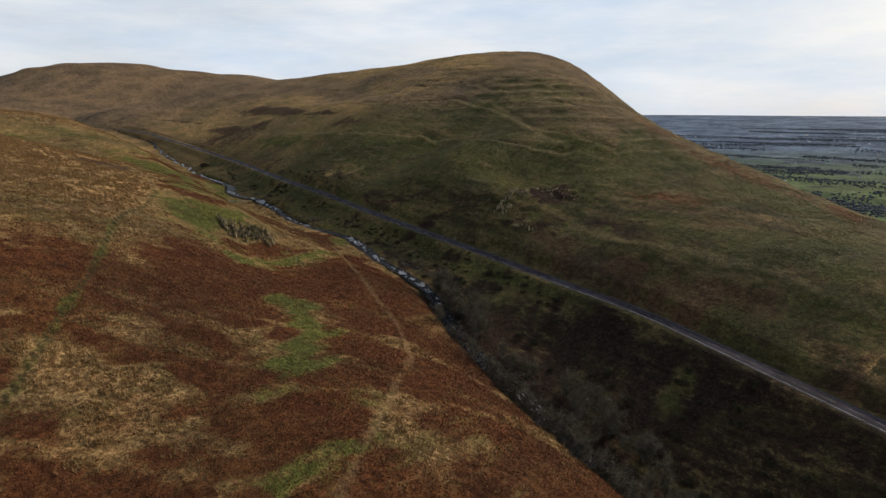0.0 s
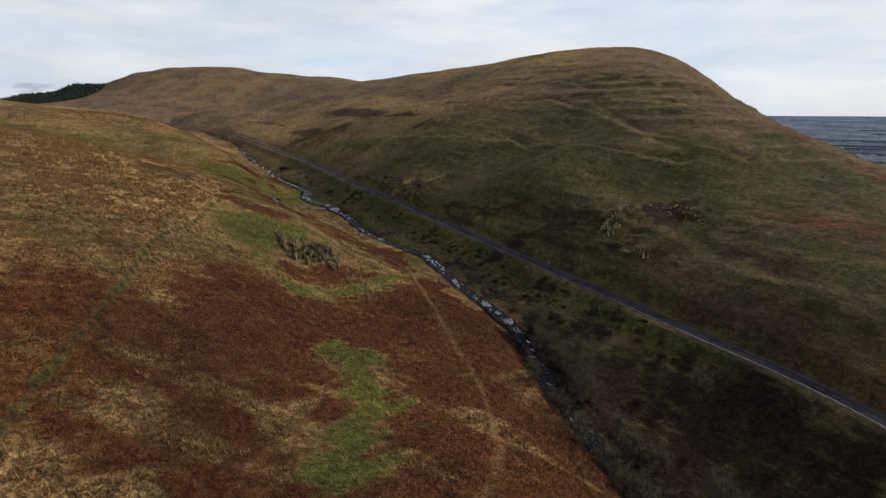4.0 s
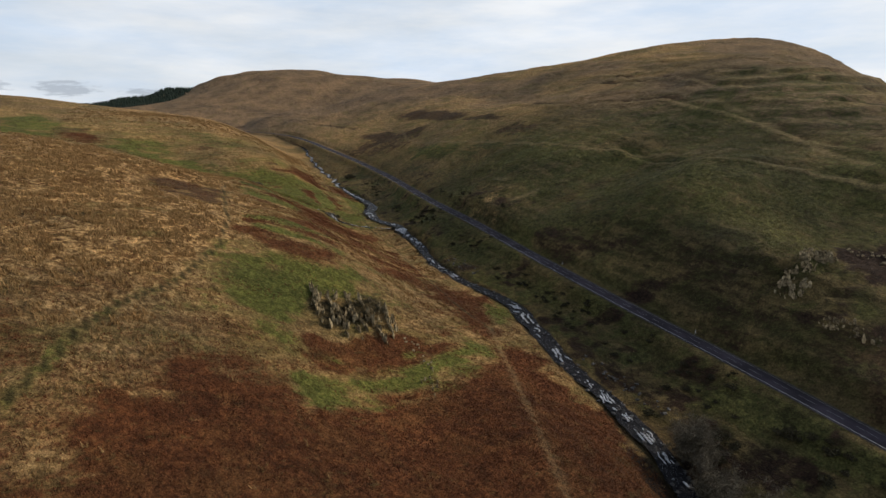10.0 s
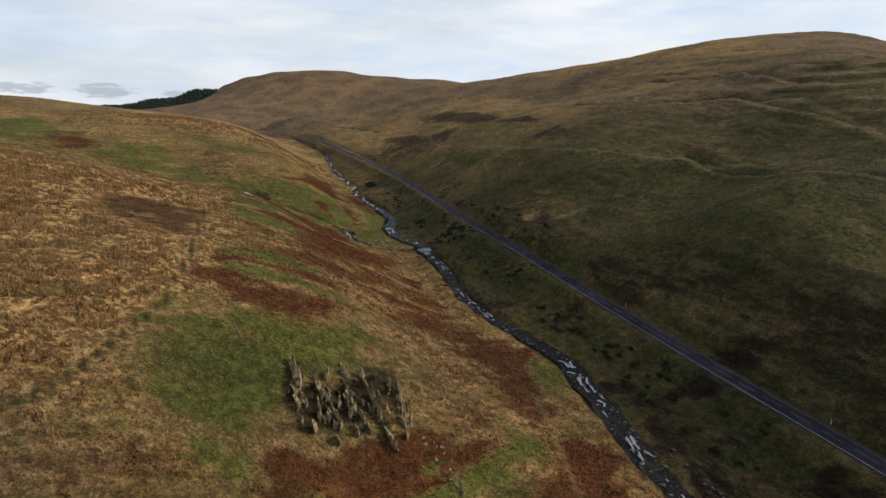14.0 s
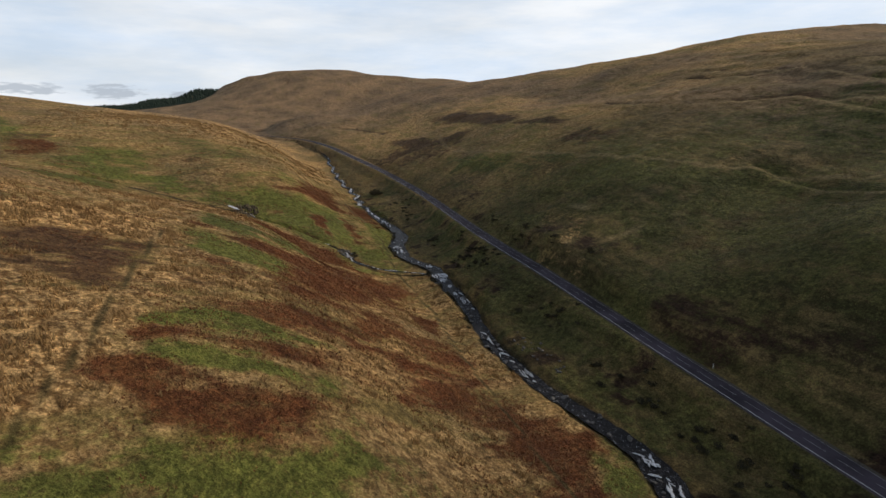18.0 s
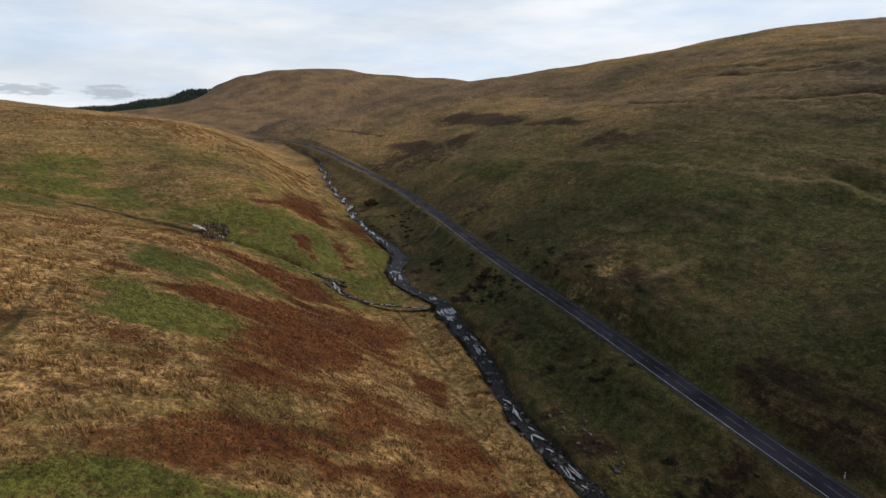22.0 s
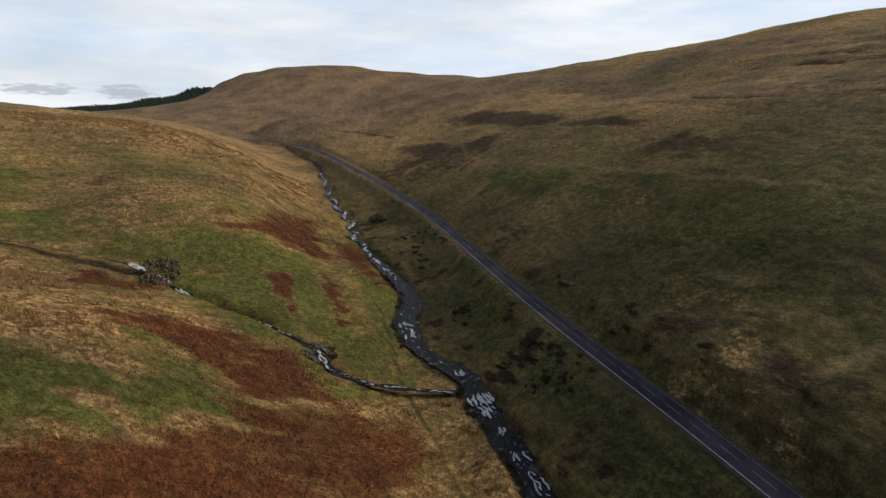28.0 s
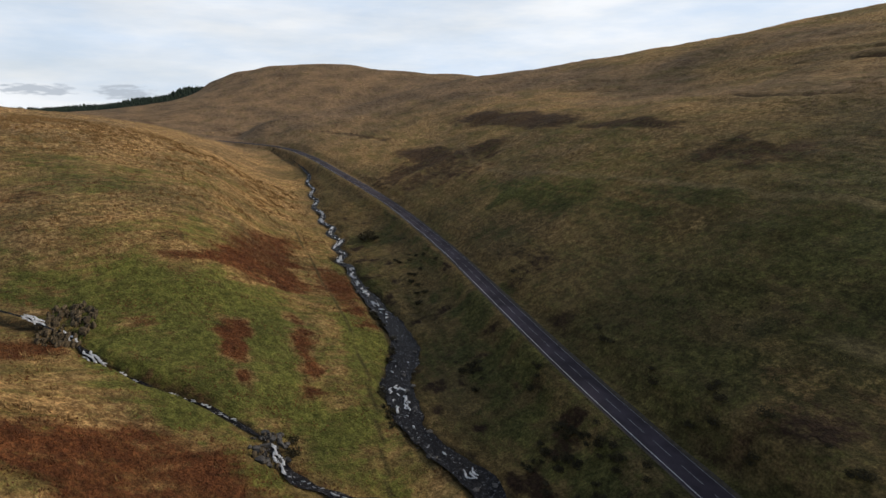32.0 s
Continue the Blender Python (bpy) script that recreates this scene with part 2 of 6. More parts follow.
    col = n.mix(1.0, col, n.mix(n.ramp(broad, 0.3, 0.7), (0.72, 0.74, 0.76), (1.28, 1.22, 1.12)), "MULTIPLY")
    mottle = n.noise(0.5, 6.0, 0.75)
    col = n.mix(1.0, col, n.mix(n.ramp(mottle, 0.36, 0.66), (0.66, 0.66, 0.66), (1.32, 1.31, 1.28)), "MULTIPLY")
    height = n.maths("ADD", n.maths("ADD", n.maths("MULTIPLY", tuft, 1.0), n.maths("MULTIPLY", comb, 1.2)), n.maths("MULTIPLY", fine, 0.6))
    return n.done(col, height, 1.0, 0.9)


def plain_colour(n):
    """Fields, hedges and woods of the lowland, with haze painted in far off."""
    v = n.nt.nodes.new("ShaderNodeTexVoronoi")
    v.inputs["Scale"].default_value = 0.006
    n.link(n.place, v.inputs["Vector"])
    sep = n.nt.nodes.new("ShaderNodeSeparateColor")
    n.link(v.outputs["Color"], sep.inputs[0])
    field = n.mix(n.ramp(sep.outputs[0], 0.2, 0.8), (0.075, 0.115, 0.045), (0.15, 0.20, 0.085))
    wood = n.ramp(n.noise(0.006, 6.0, 0.7), 0.54, 0.60)
    col = n.mix(wood, field, (0.040, 0.052, 0.050))
    # painted haze: the ground colour goes blue-grey with distance
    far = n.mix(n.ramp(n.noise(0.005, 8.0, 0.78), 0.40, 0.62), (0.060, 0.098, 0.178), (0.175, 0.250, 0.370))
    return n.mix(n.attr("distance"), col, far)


def plain_material(name, a, b, scale, rough=0.9, spec=0.25, bump=0.3, dist=0.05, by="noise", drift=None):
    """A two-tone material with grain and relief."""
    n = Nodes(name, rough, spec)
    f = n.noise(scale, 5.0, 0.65)
    base = n.mix(n.ramp(f, 0.3, 0.7), a, b)
    if drift:
        base = n.mix(n.ramp(n.noise(0.10, 5.0, 0.65), 0.50, 0.63, 0.0, 0.9), base, drift[0])
        base = n.mix(n.ramp(n.noise(0.07, 5.0, 0.68), 0.53, 0.66, 0.0, 0.9), base, drift[1])
    if by == "object":
        base = n.mix(1.0, base, n.mix(n.random(), (0.65, 0.65, 0.65), (1.25, 1.22, 1.18)), "MULTIPLY")
    if by == "island":
        base = n.mix(1.0, base, n.mix(n.island(), (0.78, 0.77, 0.75), (1.2, 1.18, 1.15)), "MULTIPLY")
    return n.done(base, n.noise(scale * 3, 4.0, 0.7), bump, dist)


def asphalt_material():
    n = Nodes("asphalt", 0.9, 0.15)
    patch_ = n.noise(0.12, 4.0, 0.6)
    grain = n.noise(9.0, 3.0, 0.8)
    col = n.mix(n.ramp(patch_, 0.35, 0.65), (0.026, 0.022, 0.028), (0.056, 0.047, 0.060))
    col = n.mix(1.0, col, n.mix(grain, (0.75, 0.75, 0.75), (1.25, 1.25, 1.25)), "MULTIPLY")
    return n.done(col, grain, 0.25, 0.02)


def water_material():
    n = Nodes("burn_water", 0.3, 0.14)
    rip = n.noise(2.6, 5.0, 0.7)
    col = n.mix(n.ramp(n.noise(0.7, 5.0, 0.7), 0.35, 0.65), (0.006, 0.006, 0.008), (0.020, 0.019, 0.020))
    col = n.mix(n.ramp(n.noise(2.4, 6.0, 0.75), 0.55, 0.66, 0.0, 0.8), col, (0.13, 0.135, 0.15))
    white = n.ramp(n.noise(1.5, 6.0, 0.80), 0.61, 0.66)
    col = n.mix(white, col, (0.55, 0.57, 0.60))
    n.link(n.ramp(white, 0, 1, 0.2, 0.7), n.bsdf.inputs["Roughness"])
    n.bsdf.inputs["IOR"].default_value = 1.33
    return n.done(col, rip, 0.9, 0.3)


MOOR = moor_material()
ASPHALT = asphalt_material()
WATER = water_material()
FOAM = plain_material("foam", (0.34, 0.35, 0.37), (0.76, 0.78, 0.81), 3.5, 0.6, 0.3, 0.8, 0.15)
PAINT = plain_material("road_paint", (0.42, 0.42, 0.42), (0.62, 0.62, 0.60), 3.0, 0.7)
GRAVEL = plain_material("verge_gravel", (0.035, 0.031, 0.022), (0.080, 0.066, 0.046), 1.5)
ROCK = plain_material("lichen_rock", (0.050, 0.038, 0.020), (0.50, 0.405, 0.245), 1.1, 0.9, 0.25, 0.8, 0.2, by="object")
WETROCK = plain_material("wet_rock", (0.018, 0.017, 0.016), (0.075, 0.070, 0.065), 1.4, 0.45, 0.5, 0.8, 0.15, by="object")
FALLROCK = plain_material("brown_rock", (0.024, 0.018, 0.011), (0.15, 0.115, 0.068), 1.6, 0.8, 0.25, 0.8, 0.2, by="object")
WORNPAINT = plain_material("worn_paint", (0.13, 0.125, 0.13), (0.42, 0.42, 0.42), 2.0, 0.8)
BARK = plain_material("grey_bark", (0.045, 0.038, 0.030), (0.105, 0.092, 0.075), 3.0)
TWIG = plain_material("bare_twigs", (0.075, 0.064, 0.044), (0.165, 0.142, 0.100), 0.8, by="island")
BUSH = plain_material("dark_scrub_leaf", (0.020, 0.019, 0.010), (0.060, 0.052, 0.026), 1.0, by="island")
# distant woods, their blue-grey is haze mixed into the colour
WOODS = plain_material("hazy_woods", (0.055, 0.072, 0.088), (0.10, 0.12, 0.14), 0.05, by="island")
NEEDLE = plain_material("conifer_needles", (0.012, 0.022, 0.016), (0.030, 0.045, 0.030), 0.05, by="island")
STRAWBLADE = plain_material("dead_grass_blades", (0.22, 0.132, 0.053), (0.42, 0.276, 0.122), 0.5, by="island", drift=((0.36, 0.225, 0.094), (0.21, 0.118, 0.046)))
RUSTBLADE = plain_material("bracken_fronds", (0.116, 0.043, 0.019), (0.210, 0.084, 0.034), 0.5, by="island", drift=((0.225, 0.112, 0.045), (0.084, 0.031, 0.016)))
DUNBLADE = plain_material("dun_blades", (0.112, 0.080, 0.034), (0.255, 0.182, 0.083), 0.3, by="island")
GREENBLADE = plain_material("rush_blades", (0.076, 0.080, 0.021), (0.156, 0.150, 0.046), 0.5, by="island", drift=((0.165, 0.132, 0.047), (0.074, 0.086, 0.022)))
POSTWHITE = plain_material("white_plastic", (0.6, 0.6, 0.58), (0.75, 0.75, 0.72), 6.0, 0.6)
POSTWOOD = plain_material("weathered_wood", (0.12, 0.10, 0.08), (0.22, 0.19, 0.16), 6.0)
HARL = plain_material("white_harling", (0.62, 0.61, 0.58), (0.78, 0.77, 0.74), 2.0)
SLATE = plain_material("slate_roof", (0.06, 0.062, 0.07), (0.11, 0.11, 0.12), 2.0)

# ---- the lie of the land ----
# The glen runs straight: u is metres up the glen, v metres across it to the road's side.
AX, AY = -0.68, 0.733


def to_uv(x, y):
    return AX * x + AY * (y - 200), AY * x - AX * (y - 200)


def to_xy(u, v):
    return AX * u + AY * v, 200 + AY * u - AX * v


def spline(knots, q):
    """For each q the weights of the knots in a smooth curve through them; level beyond the ends."""
    k = np.asarray(knots, float)
    q = np.clip(np.asarray(q, float).ravel(), k[0], k[-1])
    n = len(k)
    d = np.zeros((n, n))
    d[0, 0], d[0, 1] = -1 / (k[1] - k[0]), 1 / (k[1] - k[0])
    d[-1, -2], d[-1, -1] = -1 / (k[-1] - k[-2]), 1 / (k[-1] - k[-2])
    for i in range(1, n - 1):
        h0, h1 = k[i] - k[i - 1], k[i + 1] - k[i]
        a, b = h1 / (h0 + h1), h0 / (h0 + h1)
        d[i, i - 1], d[i, i], d[i, i + 1] = -a / h0, a / h0 - b / h1, b / h1
    i = np.clip(np.searchsorted(k, q) - 1, 0, n - 2)
    h = k[i + 1] - k[i]
    s = (q - k[i]) / h
    w = (h * (s ** 3 - 2 * s * s + s))[:, None] * d[i] + (h * (s ** 3 - s * s))[:, None] * d[i + 1]
    r = np.arange(len(q))
    w[r, i] += 2 * s ** 3 - 3 * s * s + 1
    w[r, i + 1] += -2 * s ** 3 + 3 * s * s
    return w


def curve(table, u, column):
    t = np.array(table, float)
    return (spline(t[:, 0], u) @ t[:, column]).reshape(np.shape(u))


# cross-sections of the glen: heights at these distances from its line
ACROSS = (-320, -190, -125, -85, -55, -28, -6, 14, 38, 60, 90, 135, 200, 280, 345, 420)
ALONG, HEIGHTS = [], []


def section(u, *heights):
    ALONG.append(u)
    HEIGHTS.append(heights)


section(-200, 85.6, 55.1, 46.0, 24.0, 5.8, 13.3, 31.2, 39.7, 45.4, 47.9, 46.4, 36.8, 17.8, -6.2, -35.1, -71.2)
section(-110, 92.0, 65.9, 48.3, 38.8, 27.7, 14.1, 22.1, 31.7, 41.9, 51.0, 54.6, 52.8, 44.4, 23.4, -0.3, -30.6)
section(-60, 95.1, 71.6, 53.6, 47.2, 37.6, 23.1, 22.6, 30.8, 41.9, 51.4, 58.6, 61.4, 60.2, 40.9, 19.9, -7.8)
section(-15, 97.7, 77.3, 66.7, 52.2, 42.8, 38.0, 28.6, 34.0, 44.6, 52.7, 60.8, 69.4, 75.5, 57.9, 39.1, 13.1)
section(30, 100.0, 83.6, 77.5, 63.1, 47.1, 42.6, 35.1, 35.6, 45.7, 60.5, 62.8, 80.0, 91.3, 76.8, 59.4, 34.7)
section(75, 102.3, 89.1, 82.8, 74.5, 63.5, 46.3, 39.3, 38.0, 47.5, 64.3, 79.0, 85.3, 102.6, 97.8, 81.0, 57.5)
section(120, 104.5, 92.8, 88.2, 77.8, 67.3, 50.9, 41.2, 41.5, 53.1, 61.2, 71.2, 86.7, 111.4, 119.9, 104.5, 82.1)
section(165, 106.7, 94.1, 91.6, 78.9, 69.0, 51.8, 40.7, 45.2, 58.1, 66.5, 80.1, 92.7, 115.9, 132.5, 125.3, 108.1)
section(200, 108.5, 93.5, 88.9, 75.7, 67.2, 51.0, 42.5, 42.5, 53.7, 65.2, 81.5, 96.5, 117.1, 137.5, 139.6, 133.5)
section(240, 110.5, 92.3, 82.1, 69.6, 61.3, 58.4, 50.6, 45.6, 53.5, 64.0, 80.6, 99.3, 116.6, 140.1, 149.4, 156.2)
section(285, 112.7, 92.6, 83.5, 76.0, 75.1, 69.2, 53.7, 48.5, 54.4, 63.6, 79.5, 100.6, 115.2, 141.9, 157.2, 168.6)
section(345, 115.3, 98.8, 94.4, 90.3, 85.8, 76.5, 61.2, 52.8, 55.6, 64.9, 79.6, 99.5, 112.3, 144.0, 162.4, 173.0)
section(450, 119.6, 113.0, 104.8, 100.4, 94.9, 83.1, 71.0, 64.9, 71.1, 76.3, 84.7, 102.1, 119.2, 146.8, 158.2, 161.7)
section(640, 112.0, 102.0, 99.0, 91.5, 86.0, 82.0, 82.0, 94.9, 102.5, 105.6, 109.8, 121.2, 136.2, 145.2, 155.0, 160.0)

# the burn: along, across, water level
BURN = ((-330, -95, -2), (-200, -60, 8), (-110, -38, 15), (-60, -26, 21), (-30, -20, 27), (0, -6.8, 31.5), (20, -2.6, 33.2), (40, -0.6, 34.9), (63, 4.4, 36.8), (78, 7.4, 37.4), (110, 3, 38.7),
        (130, 3, 39.5), (160, 9, 40.7), (184, 11, 41.5), (195, 12, 42.4), (212, 7, 43.2), (228, 8, 44.1), (245, 15.5, 45.1), (275, 15.3, 47.0), (300, 14.5, 48.5), (308, 15.8, 49.0), (315, 13.0, 49.5), (322, 16.5, 50.0), (331, 15.4, 50.6), (340, 19.4, 51.2),
        (350, 16.6, 52.2), (358, 19.4, 53.0), (368, 16.4, 54.1), (380, 18.8, 55.5), (392, 16.8, 57.0), (404, 20.2, 58.3), (417, 19, 59.7), (428, 22.5, 61.4), (440, 21, 63.2), (455, 24.3, 65.6), (470, 24, 68), (560, 6, 78.3), (680, -60, 84))
# the side burn that falls in from the moor
SIDE_BURN = ((262, -110, 75.5), (253, -84, 70.5), (247, -66, 66.5), (243, -57, 64.0), (239, -51, 61.0), (231, -45, 58.0), (224, -37, 55.6), (219, -28, 52.6), (211, -19.5, 49.3), (204, -16.5, 46.2), (198, -9, 44.0), (195, -1, 42.9), (191, 8, 42.1))
# the road: along, across, level
ROAD = ((-420, -70, 20), (-200, -12, 28), (-136, 8.8, 31.3), (-101, 18, 33.3), (-71, 25, 35), (-33, 27.2, 37.2), (0, 29.2, 39.3), (60, 30.1, 43.6), (100, 31.2, 46.6), (150, 33, 50.6), (200, 36, 52.8),
        (250, 40.8, 55.2), (280, 44, 56.6), (330, 47, 59.0), (365, 47.5, 61.2), (402, 44, 65), (440, 38, 69.5), (495, 29, 75.5), (545, 13, 79.4), (590, -30, 83.2), (650, -110, 92))
BURN_W = ((-330, 1.63), (0, 1.52), (40, 1.52), (75, 1.63), (110, 1.09), (160, 1.54), (184, 2.18), (200, 1.41), (232, 2.30), (260, 1.66), (300, 0.83), (340, 0.83), (420, 0.55), (680, 0.37))

NOISE_GRID = np.random.RandomState(7).rand(256, 256).ravel()


def grain(x, y, size, octaves=3, turn=0):
    """Smooth noise about zero, within about -0.5 and 0.5, with lumps of that size in metres."""
    out, amp, total = 0, 1.0, 0.0
    for o in range(octaves):
        a, b = x / size + 17.3 * o + turn * 31.7, y / size - 9.1 * o + turn * 11.9
        i, j = np.floor(a).astype(int), np.floor(b).astype(int)
        s, t = a - i, b - j
        s, t = s * s * (3 - 2 * s), t * t * (3 - 2 * t)
        i0, i1, j0, j1 = (i & 255) << 8, ((i + 1) & 255) << 8, j & 255, (j + 1) & 255
        near = NOISE_GRID[i0 + j0] * (1 - s) + NOISE_GRID[i1 + j0] * s
        out = out + amp * (near + (NOISE_GRID[i0 + j1] * (1 - s) + NOISE_GRID[i1 + j1] * s - near) * t - 0.5)
        total += amp
        amp, size = amp * 0.5, size * 0.5
    return out / total


def step(a, b, x):
    s = np.clip((x - a) / (b - a), 0, 1)
    return s * s * (3 - 2 * s)


def near_line(u, v, table, reach):
    """to_line() for the spots within reach of the line's bounding box; far for all others."""
    t = np.array([p[:2] for p in table], float)
    lo, hi = t.min(0) - reach, t.max(0) + reach
    at = np.flatnonzero((u > lo[0]) & (u < hi[0]) & (v > lo[1]) & (v < hi[1]))
    best, level = np.full(np.shape(u), 1e9), np.zeros(np.shape(u))
    best[at], level[at] = to_line(u[at], v[at], table)
    return best, level


def to_line(u, v, table):
    """Distance from a line of (along, across, level) and the level there."""
    best, level = np.full(np.shape(u), 1e9), np.zeros(np.shape(u))
    for (u0, v0, *z0), (u1, v1, *z1) in zip(table[:-1], table[1:]):
        s = np.clip(((u - u0) * (u1 - u0) + (v - v0) * (v1 - v0)) / ((u1 - u0) ** 2 + (v1 - v0) ** 2), 0, 1)
        d = np.hypot(u - u0 - s * (u1 - u0), v - v0 - s * (v1 - v0))
        if z0:
            level = np.where(d < best, z0[0] + s * (z1[0] - z0[0]), level)
        best = np.minimum(best, d)
    return best, level


# the crest of the far hill and of the wooded ridge behind it: x, y, height
FAR_CREST = ((-960, 900, 80), (-902, 953, 92), (-867, 989, 105), (-844, 1010, 134), (-813, 1038, 165), (-780, 1064, 180), (-730, 1102, 189), (-676, 1139, 192), (-638, 1162, 192), (-559, 1205, 181), (-475, 1243, 174), (-312, 1180, 160), (-150, 1200, 150))
WOOD_CREST = ((-1420, 900, 96), (-1273, 1051, 110), (-1220, 1121, 116), (-1149, 1201, 133), (-1084, 1265, 159), (-1000, 1340, 166))


def crest_level(x, y, crest):
    """Height of a crest near a spot, eased from point to point."""
    c = np.array(crest, float)
    w = [1 / ((x - p[0]) ** 2 + (y - p[1]) ** 2 + 700.0) ** 1.6 for p in c]
    return sum(a * p[2] for a, p in zip(w, c)) / sum(w)


def land(x, y):
    """Height of the open land, before burn and road are cut into it."""
    u, v = to_uv(x, y)
    wu, wv = spline(ALONG, u), spline(ACROSS, v)
    z = np.einsum("ri,ij,rj->r", wu, np.array(HEIGHTS), wv).reshape(np.shape(u))
    z = np.where(u > 640, 84 + (z - 84) * np.exp(-np.maximum(u - 640, 0) / 380), z)
    z = z - 0.36 * np.maximum(v - 420, 0) - 0.12 * np.maximum(-200 - u, 0)
    z = np.where(v < -320, 96 - 14 * step(450, 640, u) + (z - 96 + 14 * step(450, 640, u)) * np.exp(np.minimum(v + 320, 0) / 300), z)
    for crest, width, base in ((FAR_CREST, 440, 86), (WOOD_CREST, 330, 80)):
        d, _ = to_line(x, y, crest)
        top = crest_level(x, y, crest)
        hill = base + (top - base) * (0.5 + 0.5 * np.cos(np.pi * np.clip(d / width, 0, 1))) ** 0.85
        hill = np.where(d < width, hill, -99)
        z = np.maximum(z, hill)
    r = np.hypot(x, y)
    low = -75 + 128 * np.clip((r - 1250) / 3600, 0, 1)
    return np.maximum(z, low), low


def ledge_phase(x, y, z):
    """Where a spot lies between one lava ledge and the next, from 0 to 1, and how strong the ledge is there."""
    t = (z + 3.5 * grain(x, y, 150, 3, 3) + 0.8 * grain(x, y, 16, 2, 57)) / 6.0
    return t - np.floor(t), step(-0.16, 0.14, grain(x, y, 48, 3, 27))


def ground_height(x, y):
    x, y = np.asarray(x, float), np.asarray(y, float)
    u, v = to_uv(x, y)
    z, low = land(x, y)
    hilly = step(0, 25, z - low)
    near = 1 - step(500, 900, np.hypot(u - 100, v))
    z = z + hilly * (1.6 * grain(x, y, 34, 3) + near * 0.55 * grain(x, y, 6, 3, 2))
    # gullies and folds on the far hill and on the side of the big hill
    z = z + hilly * step(380, 620, u) * (5.0 - 2.5 * step(600, 760, u)) * grain(u, v * 0.35, 60, 3, 5)
    # ledges of old lava on the big hill
    face = (0.12 * step(75, 125, v) + 0.88 * step(150, 200, v)) * (1 - step(430, 560, u)) * hilly * (1 - 0.6 * step(190, 290, u))
    t, firm = ledge_phase(x, y, z)
    z = z + face * firm * 6.0 * 0.34 * (step(0.36, 0.64, t) - t)
    # shallow gullies down the hillside above the road, and hummocks on the moor
    side = step(4, 30, v - curve(ROAD, u, 1)) * hilly * near
    z = z + side * (2.2 * grain(u, v * 0.22, 13, 3, 22) + 0.9 * grain(x, y, 7, 2, 23))
    z = z + near * hilly * 0.42 * grain(x, y, 2.7, 2, 24)
    for line in LEDGES[:7]:
        d, _ = near_line(u, v, line, 15)
        up, _ = near_line(u, v - 4.5, line, 15)
        z = z + hilly * (1.0 * np.exp(-np.minimum(d / 3.0, 9) ** 2) - 1.3 * np.exp(-np.minimum(up / 3.5, 9) ** 2))
    # rocky steps beside the road and above the bracken
    for u0, v0, ru, rv, h in ((50, -54, 13, 9, 2.5), (18, 58, 16, 9, 4.0), (2, 84, 20, 9, 3.0), (241, -49, 8, 7, 1.5)):
        rr = ((u - u0) / ru) ** 2 + ((v - v0) / rv) ** 2
        z = z + np.exp(-rr) * (h * grain(x, y, 7, 3, 8) * 2 + np.where(np.abs(grain(x, y, 3, 1, 9)) > 0.2, 0.5, -0.2))
    # burns
    half = curve(BURN_W, u, 1)
    d, zb = near_line(u, v, BURN, 30)
    d = d + 3.4 * grain(x, y, 5.5, 3, 4)
    inside = step(0, 1, (d - half) / np.where(u > 20, 3.4, 8.0))
    inside = np.where(v < -400, 1, inside)
    z = np.where(d < half + 9, (zb - 0.5) * (1 - inside) + z * inside, z)
    d, zb = near_line(u, v, SIDE_BURN, 30)
    d = d + 0.9 * grain(x, y, 4, 2, 6)
    inside = step(0, 1, (d - 0.3 - 0.5 * (u < 205)) / 2.2)
    z = np.where(d < 3.1, np.minimum(z, (zb - 0.35) * (1 - inside) + z * inside), z)
    # road bed, cut into the slope
    d, zr = near_line(u, v, ROAD_FINE, 30)
    inside = step(0, 1, (d - 3.3) / 5.0)
    return np.where(d < 8.3, (zr - 0.12) * (1 - inside) + z * inside, z)


def fine_line(table, spacing=4.0):
    u = np.arange(table[0][0], table[-1][0] + 0.1, spacing)
    return list(zip(u, curve(table, u, 1), curve(table, u, 2)))


ROAD_FINE = fine_line(ROAD, 6.0)

# ---- plant cover ----
PATCHES = []


def patch(kind, u, v, ru, rv, turn=0, strength=1.0):
    PATCHES.append((kind, u, v, ru, rv, radians(turn), strength))


patch("bracken", -70, -85, 95, 50)
patch("bracken", -10, -42, 60, 24)
patch("bracken", -120, -60, 60, 40)
patch("bracken", 2, -90, 48, 34, 0, 0.75)
patch("straw", 75, -112, 55, 34)
patch("straw", 150, -60, 80, 30, 0, 0.6)
patch("straw", 420, -80, 120, 60, 0, 0.7)
patch("scrub", -62, 2, 78, 20, 0, 0.66)
patch("scrub", -115, 0, 60, 30, 0, 0.66)
patch("scrub", 2, 12, 34, 8, 0, 0.8)
patch("scrub", 55, 52, 62, 15, 0, 0.42)
patch("scrub", -32, 50, 44, 17, 0, 0.75)
patch("turf", 252, -30, 62, 34, 0, 0.75)
patch("turf", 320, -70, 60, 40, 0, 0.45)
patch("turf", 354, -38, 60, 24, 27, 0.69)
patch("straw", 365, -65, 47.5, 22.6, 24, 0.75)
patch("turf", 21, 106, 60, 17.7, -28, 0.64)
patch("straw", 467, -15, 60, 13.5, 15, 0.75)
patch("brown", 406, 131, 60, 13.2, -1, 1)
patch("turf", 136, 146, 28.4, 17.1, 0, 0.64)
patch("turf", 264, 8, 46.6, 9.8, 11, 1)
patch("turf", 132, 165, 31.1, 14.4, -5, 0.8)
patch("turf", -107, 87, 27.3, 14.4, 72, 0.64)
patch("brown", 386, 87, 30.2, 12.9, -27, 1)
patch("brown", -65, 34, 32.2, 11.2, 8, 0.45)
patch("bracken", 302, -11, 35, 9.2, 27, 0.8)
patch("brown", -73, 86, 26.5, 12.1, -21, 0.45)
